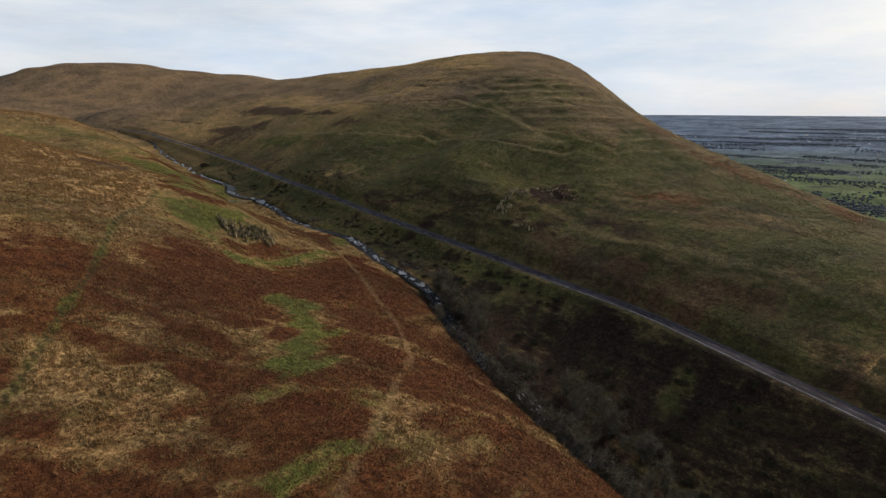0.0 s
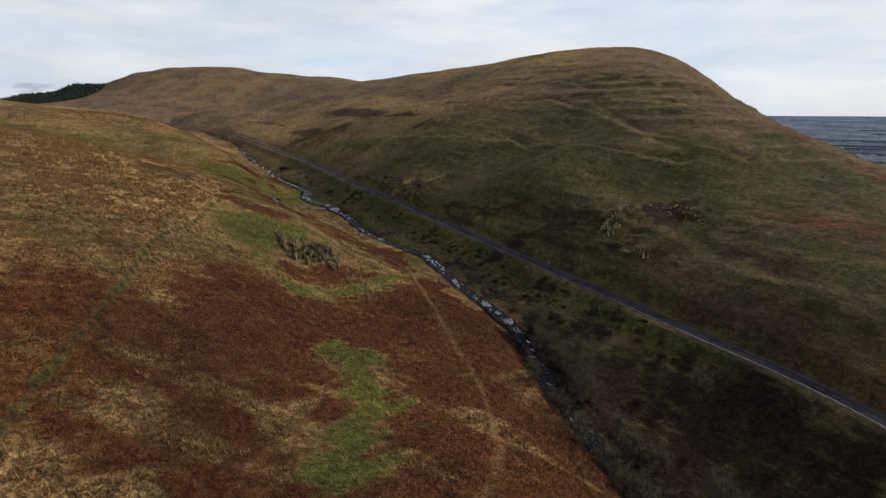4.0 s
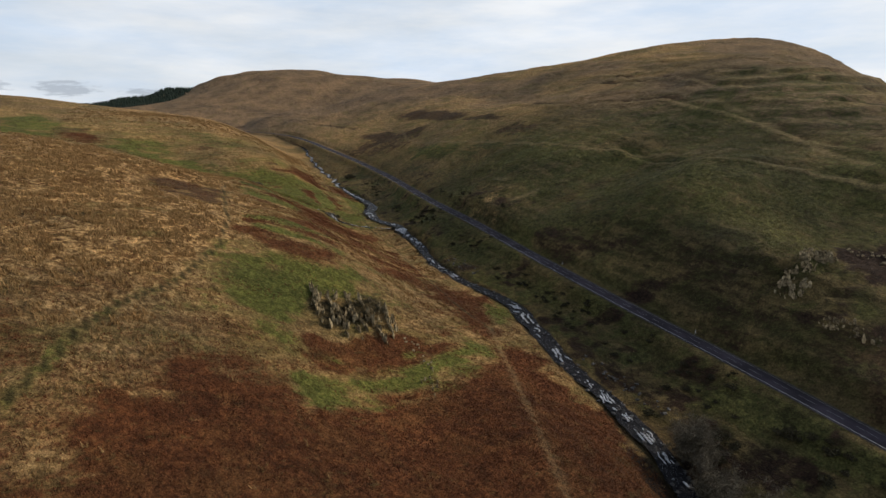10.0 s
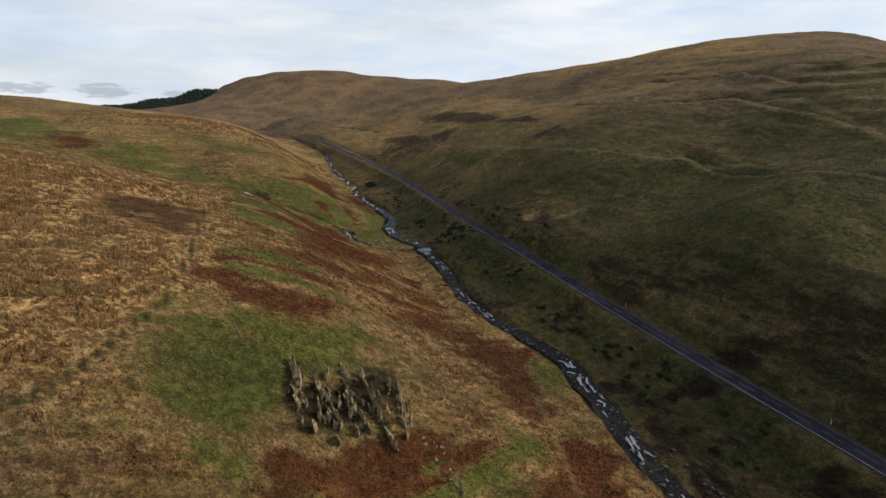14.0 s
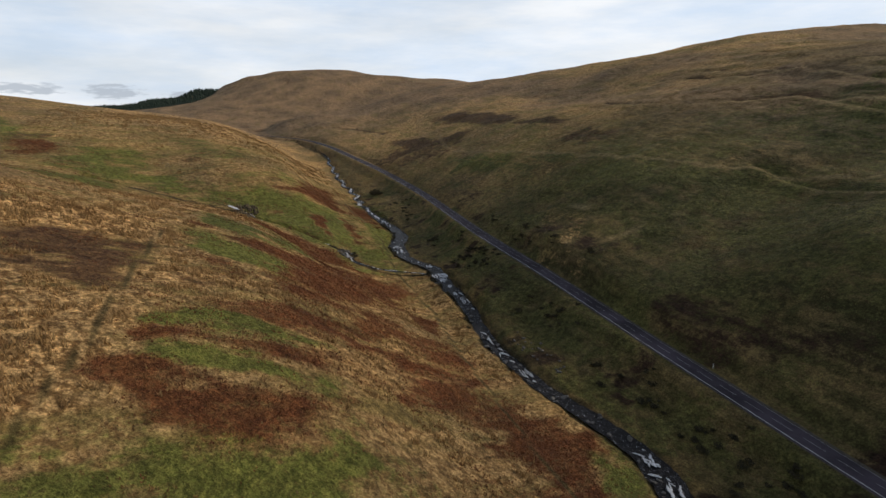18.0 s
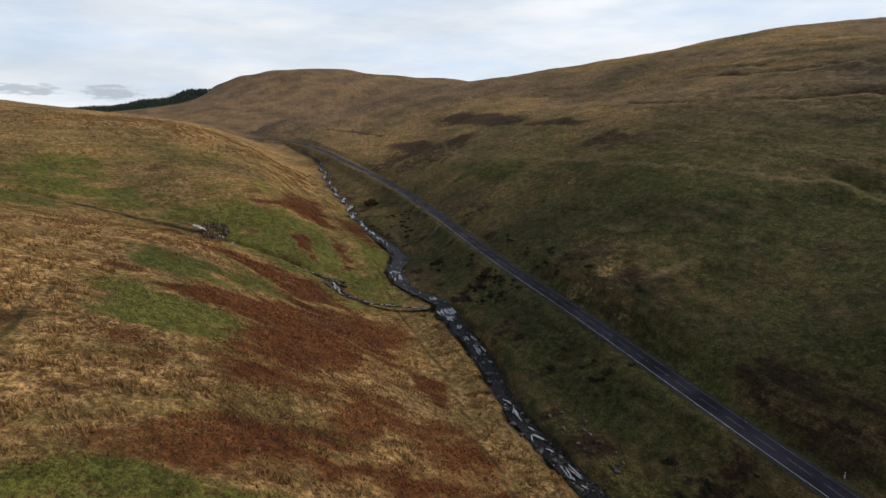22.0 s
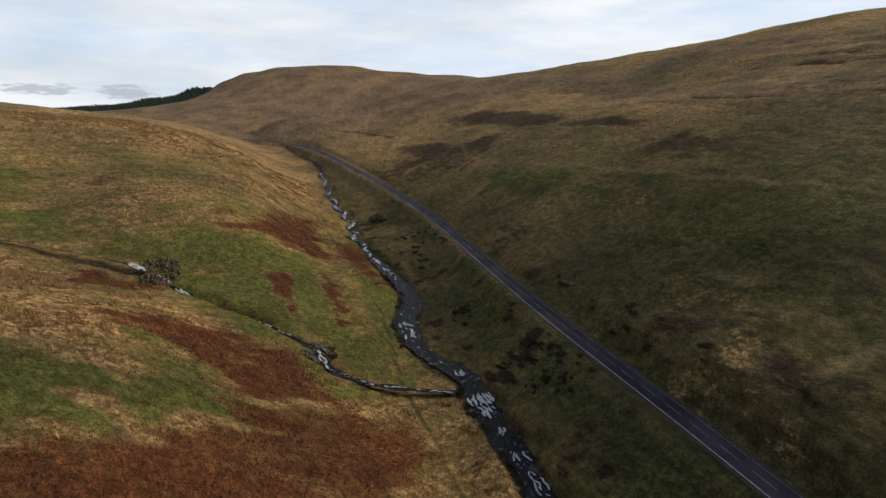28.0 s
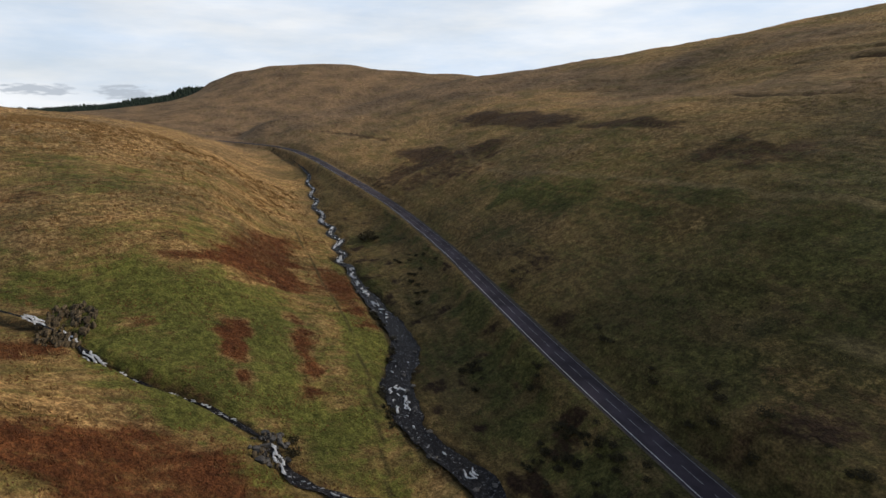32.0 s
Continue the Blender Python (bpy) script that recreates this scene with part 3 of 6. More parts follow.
patch("brown", 409, 83, 33.2, 8.5, -13, 1)
patch("turf", 288, 81, 32.6, 8.4, -6, 0.64)
patch("brown", -91, 82, 15, 14.5, -83, 0.45)
patch("bracken", -95, 169, 27.3, 7.3, 70, 0.8)
patch("straw", -75, 103, 29.6, 5.9, -33, 0.49)
patch("turf", 308, -59, 16.6, 10, 53, 1)
patch("brown", 309, 126, 36.7, 4.5, 2, 1)
patch("turf", 233, 89, 24.7, 6.5, 1, 0.64)
patch("turf", 290, 79, 27.4, 5.7, -4, 0.64)
patch("brown", 223, 116, 18.4, 8.2, -34, 0.45)
patch("turf", 182, 86, 20.8, 7.1, -0, 0.64)
patch("turf", 276, 80, 22.4, 6.4, -5, 0.64)
patch("turf", -62, 53, 26.1, 4.9, 3, 0.64)
patch("straw", 152, 121, 13.3, 9.1, -42, 0.38)
patch("turf", 112, 54, 11.5, 10.1, 7, 0.48)
patch("straw", 32, 93, 19, 6, -55, 0.6)
patch("turf", 138, 101, 11.5, 9.6, -56, 0.64)
patch("turf", 190, 81, 14.2, 7.3, -11, 0.64)
patch("turf", 332, -34, 21.3, 4.8, 25, 1)
patch("turf", 174, 91, 13.1, 7.8, -1, 0.64)
patch("turf", 182, 85, 13.9, 6.7, -1, 0.64)
patch("brown", -121, 31, 11.7, 7.6, -30, 0.45)
patch("brown", 219, 71, 17, 5, -12, 0.45)
patch("brown", 217, 116, 10, 7.9, -41, 0.45)
patch("bracken", 285, 7, 14.1, 5.6, 6, 1)
# shadowed foot of the cliff, painted with the scrub cover
patch("scrub", 6, 76, 9.3, 7.3, -88, 1)
patch("brown", 242, 114, 11.6, 5.7, 7, 0.45)
patch("brown", 239, 110, 9.1, 7, 19, 0.45)
patch("straw", -84, 59, 32.3, 1.8, 5, 0.49)
patch("turf", 126, 56, 8.2, 6.7, -46, 0.64)
patch("turf", 114, 57, 8.3, 6.6, -18, 0.64)
patch("turf", 242, 81, 11.5, 4.7, 3, 0.64)
patch("rock", 52, -55, 11, 4.9, 52, 1)
patch("turf", 158, 93, 7.6, 6.9, 31, 0.64)
# scrub tone painted for the shade right of the road
patch("scrub", 146, 46, 9.2, 5.4, -37, 0.7)
patch("brown", 166, 49, 9.6, 5.1, -13, 0.45)
patch("turf", 202, 84, 12.8, 3.8, -14, 0.64)
patch("brown", 216, 125, 7.5, 5.3, 32, 0.45)
patch("turf", 137, 101, 8, 4.6, -48, 0.64)
patch("straw", 146, 83, 11.2, 3.1, -42, 0.38)
patch("scrub", 118, 8, 8.3, 4.1, -62, 1)
patch("brown", 141, 63, 11.1, 2.6, -85, 0.45)
# a further strip of painted shade above the road
patch("scrub", 132, 56, 8, 3.3, -43, 0.6)
patch("scrub", 209, 30, 6.6, 3.4, -2, 0.8)
patch("scrub", 51, 36, 5.4, 3.3, -22, 1)
patch("heather", 301, -71, 6.5, 2.5, -72, 1)
patch("scrub", 88, 41, 5.1, 2.9, -31, 0.8)
patch("scrub", 20, 22, 3.3, 1.7, -46, 1)
patch("scrub", 146, 32, 2.7, 1.9, -47, 1)

AREAS = []


def area(kind, strength, *corners):
    """A stretch of one plant cover inside an outline of (along, across)."""
    AREAS.append((kind, strength, np.array(corners, float)))


area("bracken", 1, (9, -129), (3, -117), (15, -106), (33, -87), (20, -77), (45, -19), (46, -6), (-21, -30), (-49, -28), (-89, -45), (-104, -57), (-112, -70), (-76, -143), (0, -139))
area("bracken", 1, (5, -112), (11, -104), (15, -93), (20, -75), (24, -62), (29, -46), (34, -26), (50, -12), (28, -11), (-5, -14), (-15, -45), (-9, -88), (-5, -110))
area("bracken", 0.55, (27, -106), (31, -99), (27, -91), (21, -83), (26, -76), (21, -75), (15, -93), (11, -104), (7, -109), (20, -111))
area("straw", 0.9, (-33, -134), (-35, -127), (-43, -119), (-54, -111), (-53, -118), (-45, -126), (-41, -135))
area("straw", 0.9, (-48, -136), (-51, -126), (-61, -116), (-67, -112), (-63, -121), (-56, -130), (-52, -136))
area("straw", 0.6, (-57, -137), (-63, -128), (-72, -120), (-79, -111), (-79, -116), (-69, -126), (-61, -137))
area("straw", 0.85, (-34, -132), (-36, -126), (-42, -119), (-48, -116), (-56, -113), (-66, -110), (-63, -120), (-54, -133))
area("straw", 0.35, (-69, -77), (-71, -69), (-80, -64), (-95, -59), (-103, -61), (-93, -93))
area("turf", 1.4, (-10, -72), (-16, -67), (-28, -68), (-43, -78), (-52, -85), (-61, -91), (-60, -96), (-53, -91), (-42, -84), (-29, -79))
area("turf", 0.7, (-57, -104), (-59, -95), (-63, -91), (-66, -95), (-62, -102))
area("turf", 0.8, (-74, -99), (-79, -92), (-77, -84), (-85, -96), (-88, -103), (-84, -109), (-80, -110), (-78, -104))
area("turf", 0.85, (67, -80), (69, -64), (81, -43), (64, -50), (53, -64), (37, -70), (26, -74), (32, -76), (41, -76), (41, -85), (47, -88))
area("turf", 0.45, (36, -98), (47, -88), (41, -76), (27, -75), (22, -85), (26, -92))
area("bracken", 0.85, (29, -70), (38, -67), (41, -56), (43, -48), (48, -31), (43, -30), (37, -42), (32, -52), (27, -69))
area("turf", 1.4, (28, -74), (27, -72), (25, -70), (30, -60), (32, -52), (35, -40), (47, -23), (51, -13), (41, -22), (31, -39), (28, -54), (23, -67), (20, -72), (22, -74))
area("straw", 0.6, (78, -44), (99, -13), (69, -6), (54, -10), (51, -23), (61, -41))
area("turf", 0.7, (87, 0), (71, 4), (56, -6), (57, -12), (73, -10))
area("bracken", 0.8, (85, -16), (69, -8), (55, -9), (56, -14), (69, -18))
area("straw", 1, (150, -150), (165, -120), (152, -99), (154, -73), (78, -78), (60, -83), (44, -91), (31, -99), (27, -106), (34, -107), (33, -116))
area("bracken", 0.6, (34, -114), (35, -109), (28, -107), (21, -109), (20, -114), (33, -116))
area("heather", 0.65, (80, -111), (86, -101), (87, -93), (84, -88), (76, -93), (75, -101), (75, -110))
area("heather", 0.95, (117, -102), (125, -93), (127, -84), (121, -75), (103, -74), (98, -81), (104, -85), (105, -91), (100, -98))
area("brown", 0.6, (88, -94), (89, -89), (87, -87), (79, -87), (77, -91))
area("straw", 0.7, (142, -71), (135, -55), (115, -40), (146, -8), (109, -4), (100, -26), (87, -48), (92, -66), (98, -74))
area("straw", 0.9, (163, -77), (157, -63), (124, -62), (110, -54), (102, -64), (102, -73))
area("straw", 1, (109, -55), (113, -42), (125, -25), (125, -11), (111, -11), (114, -17), (109, -32), (99, -45), (99, -55))
area("turf", 0.95, (94, -72), (101, -64), (96, -58), (90, -61), (88, -69), (89, -73))
area("bracken", 0.8, (87, -73), (89, -65), (91, -56), (93, -46), (86, -51), (85, -63), (84, -72))
area("turf", 0.95, (82, -71), (85, -66), (85, -61), (83, -55), (86, -47), (80, -52), (79, -62), (78, -70))
area("bracken", 0.9, (76, -78), (77, -70), (78, -62), (79, -53), (83, -45), (77, -50), (70, -54), (66, -61), (68, -66), (67, -71), (72, -72))
area("turf", 0.9, (65, -74), (67, -71), (66, -66), (68, -58), (68, -52), (68, -47), (63, -50), (57, -57), (54, -64), (53, -74), (54, -78), (60, -76))
area("turf", 0.9, (58, -85), (64, -82), (68, -80), (68, -79), (62, -81), (58, -83), (56, -85))
area("bracken", 0.75, (89, -45), (107, -32), (111, -21), (104, -15), (98, -27), (95, -36))
area("bracken", 0.75, (93, -35), (98, -21), (90, -21), (88, -28), (86, -38))
area("turf", 0.8, (86, 4), (79, 8), (69, 2), (61, -4), (64, -8), (73, -6))
area("bracken", 0.9, (72, -10), (66, -7), (60, -7), (60, -15), (66, -15))
area("bracken", 0.8, (92, -6), (78, -3), (73, -9), (81, -10))
area("straw", 0.9, (114, -65), (118, -59), (119, -52), (130, -33), (166, -24), (170, -10), (152, -12), (137, -15), (124, -16), (117, -34), (109, -64))
area("straw", 0.9, (216, -94), (241, -84), (239, -70), (197, -53), (194, -46), (175, -51), (174, -61), (167, -70), (168, -80))
area("turf", 1.15, (145, -68), (148, -65), (146, -59), (146, -54), (144, -48), (139, -43), (137, -35), (127, -46), (128, -55), (130, -61), (132, -66))
area("bracken", 1, (156, -70), (156, -66), (154, -60), (153, -54), (154, -48), (164, -35), (165, -25), (151, -29), (144, -37), (144, -44), (146, -51), (146, -58), (149, -64))
area("turf", 1.15, (169, -67), (174, -61), (169, -54), (171, -46), (165, -41), (156, -53), (155, -61), (158, -67))
area("bracken", 1, (200, -49), (206, -40), (211, -26), (204, -15), (191, -12), (185, -25), (179, -36), (185, -41), (188, -46))
area("bracken", 0.75, (123, -53), (126, -46), (130, -38), (143, -33), (149, -29), (134, -31), (128, -35), (122, -46), (121, -52))
area("bracken", 0.9, (152, -11), (150, -6), (141, -9), (130, -11), (131, -13), (142, -13))
area("bracken", 0.6, (145, -28), (148, -19), (137, -26), (136, -29))
area("bracken", 0.85, (157, -59), (158, -51), (160, -43), (167, -31), (157, -30), (146, -55))
area("turf", 1.2, (177, -65), (173, -56), (176, -49), (181, -39), (180, -31), (172, -31), (168, -44), (166, -51), (161, -60))
area("straw", 0.95, (195, -70), (194, -61), (190, -51), (182, -45), (176, -51), (177, -57), (179, -65))
area("straw", 0.6, (166, -55), (169, -50), (165, -42), (160, -47), (162, -52))
area("turf", 1, (266, -76), (264, -62), (264, -51), (261, -35), (260, -27), (258, -14), (255, -9), (239, -3), (219, -3), (208, -3), (206, -10), (216, -14), (216, -20), (223, -28), (230, -37), (245, -43), (254, -50), (254, -73))
area("turf", 0.9, (216, -14), (224, 0), (197, 0), (200, -7), (204, -16))
area("bracken", 0.9, (247, -26), (246, -21), (233, -20), (222, -21), (228, -24), (236, -25))
area("bracken", 0.95, (255, -10), (249, -7), (235, -7), (222, -9), (223, -12), (236, -11))
area("bracken", 0.9, (281, -27), (302, -14), (306, -5), (282, -4), (273, -11), (268, -21), (266, -34), (271, -36), (272, -28))
area("bracken", 0.8, (300, 2), (294, 12), (268, 11), (257, 14), (252, 8), (268, 6), (286, 3))
area("bracken", 0.9, (245, -70), (240, -60), (234, -51), (226, -54), (234, -67))
area("bracken", 0.7, (248, -44), (248, -38), (240, -38), (242, -43))
area("bracken", 1, (197, -55), (202, -49), (206, -43), (210, -36), (211, -30), (205, -25), (200, -22), (190, -19), (185, -36), (191, -43), (195, -47), (194, -53))
area("straw", 0.6, (222, -63), (232, -53), (219, -42), (215, -36), (208, -43), (201, -56))
area("straw", 0.8, (191, -53), (192, -46), (190, -42), (185, -36), (177, -48))
area("straw", 0.7, (289, -82), (287, -60), (285, -40), (292, -26), (271, -36), (265, -51), (266, -67), (269, -77))
area("turf", 0.6, (324, -62), (328, -42), (310, -37), (293, -49), (297, -60))
area("heather", 0.7, (301, -82), (302, -72), (294, -67), (294, -75))
area("brown", 0.7, (280, -40), (282, -32), (277, -33), (276, -39))
area("straw", 0.5, (321, -29), (386, 0), (350, 3), (321, -11), (299, -25))
area("brown", 0.8, (5, 38), (-17, 56), (-48, 49), (-88, 50), (-104, 51), (-130, 40), (-136, 11), (-115, 19), (-84, 21), (-37, 29), (-20, 33))
area("turf", 0.9, (-18, 59), (-44, 56), (-64, 60), (-102, 58), (-128, 47), (-130, 41), (-104, 52), (-67, 55), (-46, 52), (-19, 54))
area("turf", 0.8, (-79, 89), (-101, 91), (-124, 68), (-128, 47), (-111, 52), (-89, 61))
area("straw", 0.5, (-111, 31), (-130, 37), (-133, 21), (-121, 20), (-112, 24))
# the cliff's shadow, put in as scrub colour
area("scrub", 1, (19, 80), (5, 92), (-15, 76), (3, 66))
area("brown", 0.5, (-4, 98), (-37, 118), (-61, 137), (-75, 97), (-55, 80), (-29, 81))
area("turf", 0.8, (24, 21), (6, 21), (-22, 24), (-26, 17), (-16, 7), (-3, 9), (17, 15))
area("scrub", 0.9, (17, 14), (5, 12), (-7, 15), (-13, 8), (-10, -7), (3, -1))
area("turf", 0.7, (99, 10), (62, 17), (26, 21), (18, 13), (42, 11), (72, 9))
area("turf", 0.7, (177, 16), (169, 19), (144, 18), (116, 20), (108, 21), (121, 6), (141, 8))
area("heather", 0.6, (419, 47), (401, 72), (361, 101), (342, 83), (366, 59), (384, 47))
area("brown", 0.9, (248, 110), (242, 121), (234, 118), (213, 127), (210, 123), (216, 111), (224, 105), (243, 105))
area("brown", 0.9, (406, 50), (414, 72), (388, 99), (377, 94), (389, 70), (381, 55))
area("turf", 0.8, (330, 80), (289, 83), (267, 80), (257, 72), (279, 68), (307, 71))
area("turf", 0.8, (206, 86), (197, 91), (182, 92), (177, 83), (187, 81), (199, 81))
area("turf", 0.8, (200, 86), (185, 93), (171, 91), (165, 79), (181, 77))
area("turf", 0.8, (166, 94), (160, 99), (150, 94), (150, 86), (157, 85))
area("turf", 0.7, (198, 90), (121, 114), (87, 87), (136, 86), (173, 74))
area("straw", 0.6, (24, -115), (31, -99), (27, -91), (23, -82), (15, -93), (10, -100), (3, -102), (-4, -104), (-4, -110))
area("bracken", 0.55, (33, -117), (35, -110), (27, -107), (17, -108), (13, -113))
area("bracken", 0.5, (31, -96), (37, -89), (38, -81), (34, -76), (23, -81), (25, -90))
area("bracken", 0.55, (139, -44), (151, -29), (134, -31), (121, -36), (116, -46), (119, -53), (125, -57))
area("bracken", 0.5, (127, -67), (129, -62), (123, -54), (121, -53), (119, -60), (120, -66))
area("turf", 0.9, (344, -184), (370, -167), (331, -146), (295, -151), (297, -172))
area("brown", 0.8, (326, -152), (327, -132), (305, -132), (302, -146))
area("turf", 0.8, (286, -125), (303, -111), (303, -93), (278, -95), (270, -111))
area("turf", 0.9, (267, -71), (269, -52), (262, -27), (240, -14), (221, -8), (210, -31), (241, -47), (254, -67))
area("turf", 0.8, (276, -116), (310, -98), (301, -85), (276, -97), (253, -109))
area("turf", 0.8, (260, -83), (263, -56), (257, -22), (235, -18), (234, -40), (253, -61))
area("turf", 0.8, (250, -128), (267, -112), (280, -80), (271, -75), (262, -97), (179, -105))
area("turf", 0.7, (310, -120), (314, -100), (302, -85), (288, -101), (284, -119))
area("bracken", 0.7, (314, -146), (319, -134), (296, -125), (284, -138))
area("heather", 0.6, (112, -105), (126, -97), (132, -85), (125, -75), (112, -75), (106, -86), (106, -97))
area("bracken", 0.5, (60, -103), (60, -97), (53, -94), (47, -97), (46, -100))
area("bracken", 0.8, (70, -69), (80, -55), (73, -52), (67, -60), (65, -67))
area("bracken", 0.7, (106, -69), (109, -56), (127, -36), (135, -19), (101, -40), (87, -59), (91, -69))
area("bracken", 0.8, (143, -49), (214, -20), (200, -8), (175, -6), (127, -33), (126, -43))
area("turf", 0.7, (95, -72), (95, -63), (90, -53), (83, -64), (85, -73))
area("bracken", 0.7, (119, -26), (133, -8), (108, -10), (87, -11), (87, -23), (93, -33))
area("bracken", 0.8, (84, -13), (89, 4), (74, -5), (70, -15))
area("bracken", 0.8, (70, -17), (61, -9), (54, -14), (60, -19))
area("brown", 0.5, (123, 39), (116, 58), (87, 63), (71, 39), (85, 37), (104, 37))
area("turf", 0.8, (246, 26), (257, 44), (203, 33), (180, 30), (165, 27), (177, 18), (197, 19))
area("turf", 0.55, (306, 59), (253, 69), (205, 65), (184, 51), (194, 42), (229, 47))
area("scrub", 0.6, (106, 46), (86, 48), (71, 50), (71, 46), (82, 40), (95, 38))
area("straw", 0.4, (35, 93), (0, 109), (-26, 114), (-33, 93), (-12, 84), (15, 81))
area("straw", 0.45, (56, 83), (41, 97), (23, 107), (15, 92), (28, 81), (42, 73))
area("straw", 0.4, (197, 69), (176, 81), (158, 54), (172, 50), (184, 58))
area("turf", 0.75, (28, 173), (14, 201), (-24, 176), (-39, 153), (-23, 138), (-1, 125))
area("bracken", 0.5, (70, 277), (-2, 197), (-32, 198), (-56, 203), (-88, 166), (-87, 155), (-63, 164), (-38, 168), (-2, 183), (38, 212))
area("bracken", 0.55, (-7, 105), (-37, 113), (-60, 121), (-60, 99), (-38, 93), (-15, 91))
area("turf", 0.9, (-34, 153), (-54, 164), (-79, 165), (-91, 149), (-81, 126), (-56, 131))
area("turf", 0.6, (56, 129), (30, 159), (-1, 125), (2, 104), (38, 89))
area("scrub", 0.85, (-22, -12), (-33, 16), (-60, 19), (-92, 15), (-111, 12), (-115, 0), (-79, -34), (-57, -26))
area("bracken", 1.5, (247, -26), (246, -21), (233, -20), (222, -21), (228, -24), (236, -25))
area("bracken", 1.6, (255, -10), (249, -7), (235, -7), (222, -9), (223, -12), (236, -11))
area("bracken", 0.7, (248, -44), (248, -38), (240, -38), (242, -43))
area("bracken", 0.9, (281, -27), (302, -14), (306, -5), (282, -4), (273, -11), (268, -21), (266, -34), (271, -36), (272, -28))
area("straw", 0.6, (-68, -82), (-66, -72), (-80, -78), (-87, -70), (-93, -74), (-89, -85), (-80, -88))
area("turf", 0.5, (-56, -105), (-59, -94), (-65, -82), (-71, -82), (-66, -93), (-61, -105))
area("straw", 0.5, (-29, -118), (-29, -110), (-37, -109), (-38, -116))
area("straw", 0.55, (-35, -97), (-25, -79), (-44, -91), (-45, -99))
area("straw", 0.7, (132, -118), (127, -101), (100, -87), (72, -82), (25, -104), (31, -115), (17, -128))
area("straw", 0.5, (-22, -101), (-23, -94), (-27, -93), (-29, -98))
area("straw", 0.5, (-24, -40), (-24, -29), (-26, -20), (-39, -30), (-38, -43))
area("turf", 0.65, (213, -36), (213, -28), (215, -20), (203, -16), (194, -3), (191, -13), (191, -18), (200, -22), (205, -25), (211, -30))
area("turf", 0.5, (192, -51), (192, -45), (187, -37), (183, -40), (178, -47))
area("turf", 0.5, (162, 165), (172, 243), (122, 261), (66, 191), (31, 123), (62, 105), (109, 116))
area("bracken", 0.8, (49, -13), (39, -9), (12, -15), (-4, -17), (-10, -30), (-8, -40), (8, -32))
area("turf", 0.55, (-20, 60), (150, 52), (175, 105), (60, 125), (-20, 115))
area("turf", 0.5, (41, -76), (54, -63), (73, -36), (55, -22), (44, -47), (35, -70), (26, -76))
area("bracken", 0.4, (27, -94), (31, -82), (26, -76), (21, -75), (17, -85), (18, -93))
area("bracken", 0.35, (68, -40), (75, -21), (55, -20), (47, -38), (51, -46))
area("straw", 0.65, (387, -105), (424, -72), (551, -22), (425, 7), (345, 2), (284, -40), (289, -79))
area("turf", 0.5, (340, -83), (346, -61), (334, -38), (302, -44), (300, -62), (317, -81))
area("turf", 1.15, (91, -73), (97, -69), (97, -63), (95, -54), (96, -46), (90, -55), (90, -63), (88, -72))
area("bracken", 0.9, (87, -74), (89, -68), (88, -61), (89, -53), (92, -44), (85, -51), (83, -59), (85, -65), (85, -73))
area("turf", 1.2, (82, -71), (85, -68), (84, -61), (83, -53), (84, -46), (80, -51), (79, -59), (80, -66), (80, -71))
area("bracken", 0.85, (78, -76), (79, -70), (79, -65), (78, -58), (76, -57), (75, -75))
area("turf", 0.5, (60, -82), (68, -72), (67, -58), (73, -47), (63, -52), (57, -66), (53, -79))
area("bracken", 0.8, (103, -13), (88, -2), (73, -1), (54, -8), (30, -7), (26, -16), (26, -25), (46, -16), (60, -19), (78, -21))
area("bracken", 0.9, (56, -13), (46, -9), (24, -11), (1, -19), (-16, -26), (-15, -33), (2, -34), (26, -30))
area("turf", 0.8, (80, -3), (71, 2), (60, -4), (63, -9))
area("turf", 0.8, (70, 18), (36, 19), (2, 17), (-21, 19), (-36, 19), (-28, 13), (-9, 10), (14, 9), (43, 12))
# scrub clumps and painted shade in the hollow beside the crag
area("scrub", 0.9, (22, 81), (9, 96), (-3, 82), (2, 67), (11, 67))
area("turf", 0.8, (19, 50), (4, 56), (-10, 60), (-32, 58), (-34, 55), (-13, 54), (2, 51), (15, 46))
area("brown", 0.65, (131, 69), (122, 90), (101, 55), (112, 54))
area("turf", 0.6, (170, 89), (133, 109), (122, 90), (131, 69), (151, 69))
area("turf", 0.5, (205, 149), (167, 164), (142, 123), (158, 109))
area("straw", 0.4, (277, 70), (217, 79), (165, 53), (137, 38), (157, 35), (213, 41))
area("bracken", 1.3, (54, -13), (46, -8), (26, -9), (0, -15), (-20, -26), (-20, -48), (10, -42), (27, -46), (34, -29), (46, -17))
area("bracken", 1.3, (29, -70), (38, -67), (41, -56), (43, -48), (48, -31), (43, -30), (37, -42), (32, -52), (27, -69))
area("bracken", 0.7, (22, -92), (27, -84), (26, -76), (20, -73), (12, -80), (12, -92))
area("turf", 1.3, (27, -73), (25, -70), (30, -60), (32, -52), (36, -40), (47, -23), (41, -22), (31, -39), (28, -54), (23, -67), (21, -72))
area("turf", 0.7, (-91, 9), (-96, 7), (-97, -6), (-92, -9), (-90, -1))
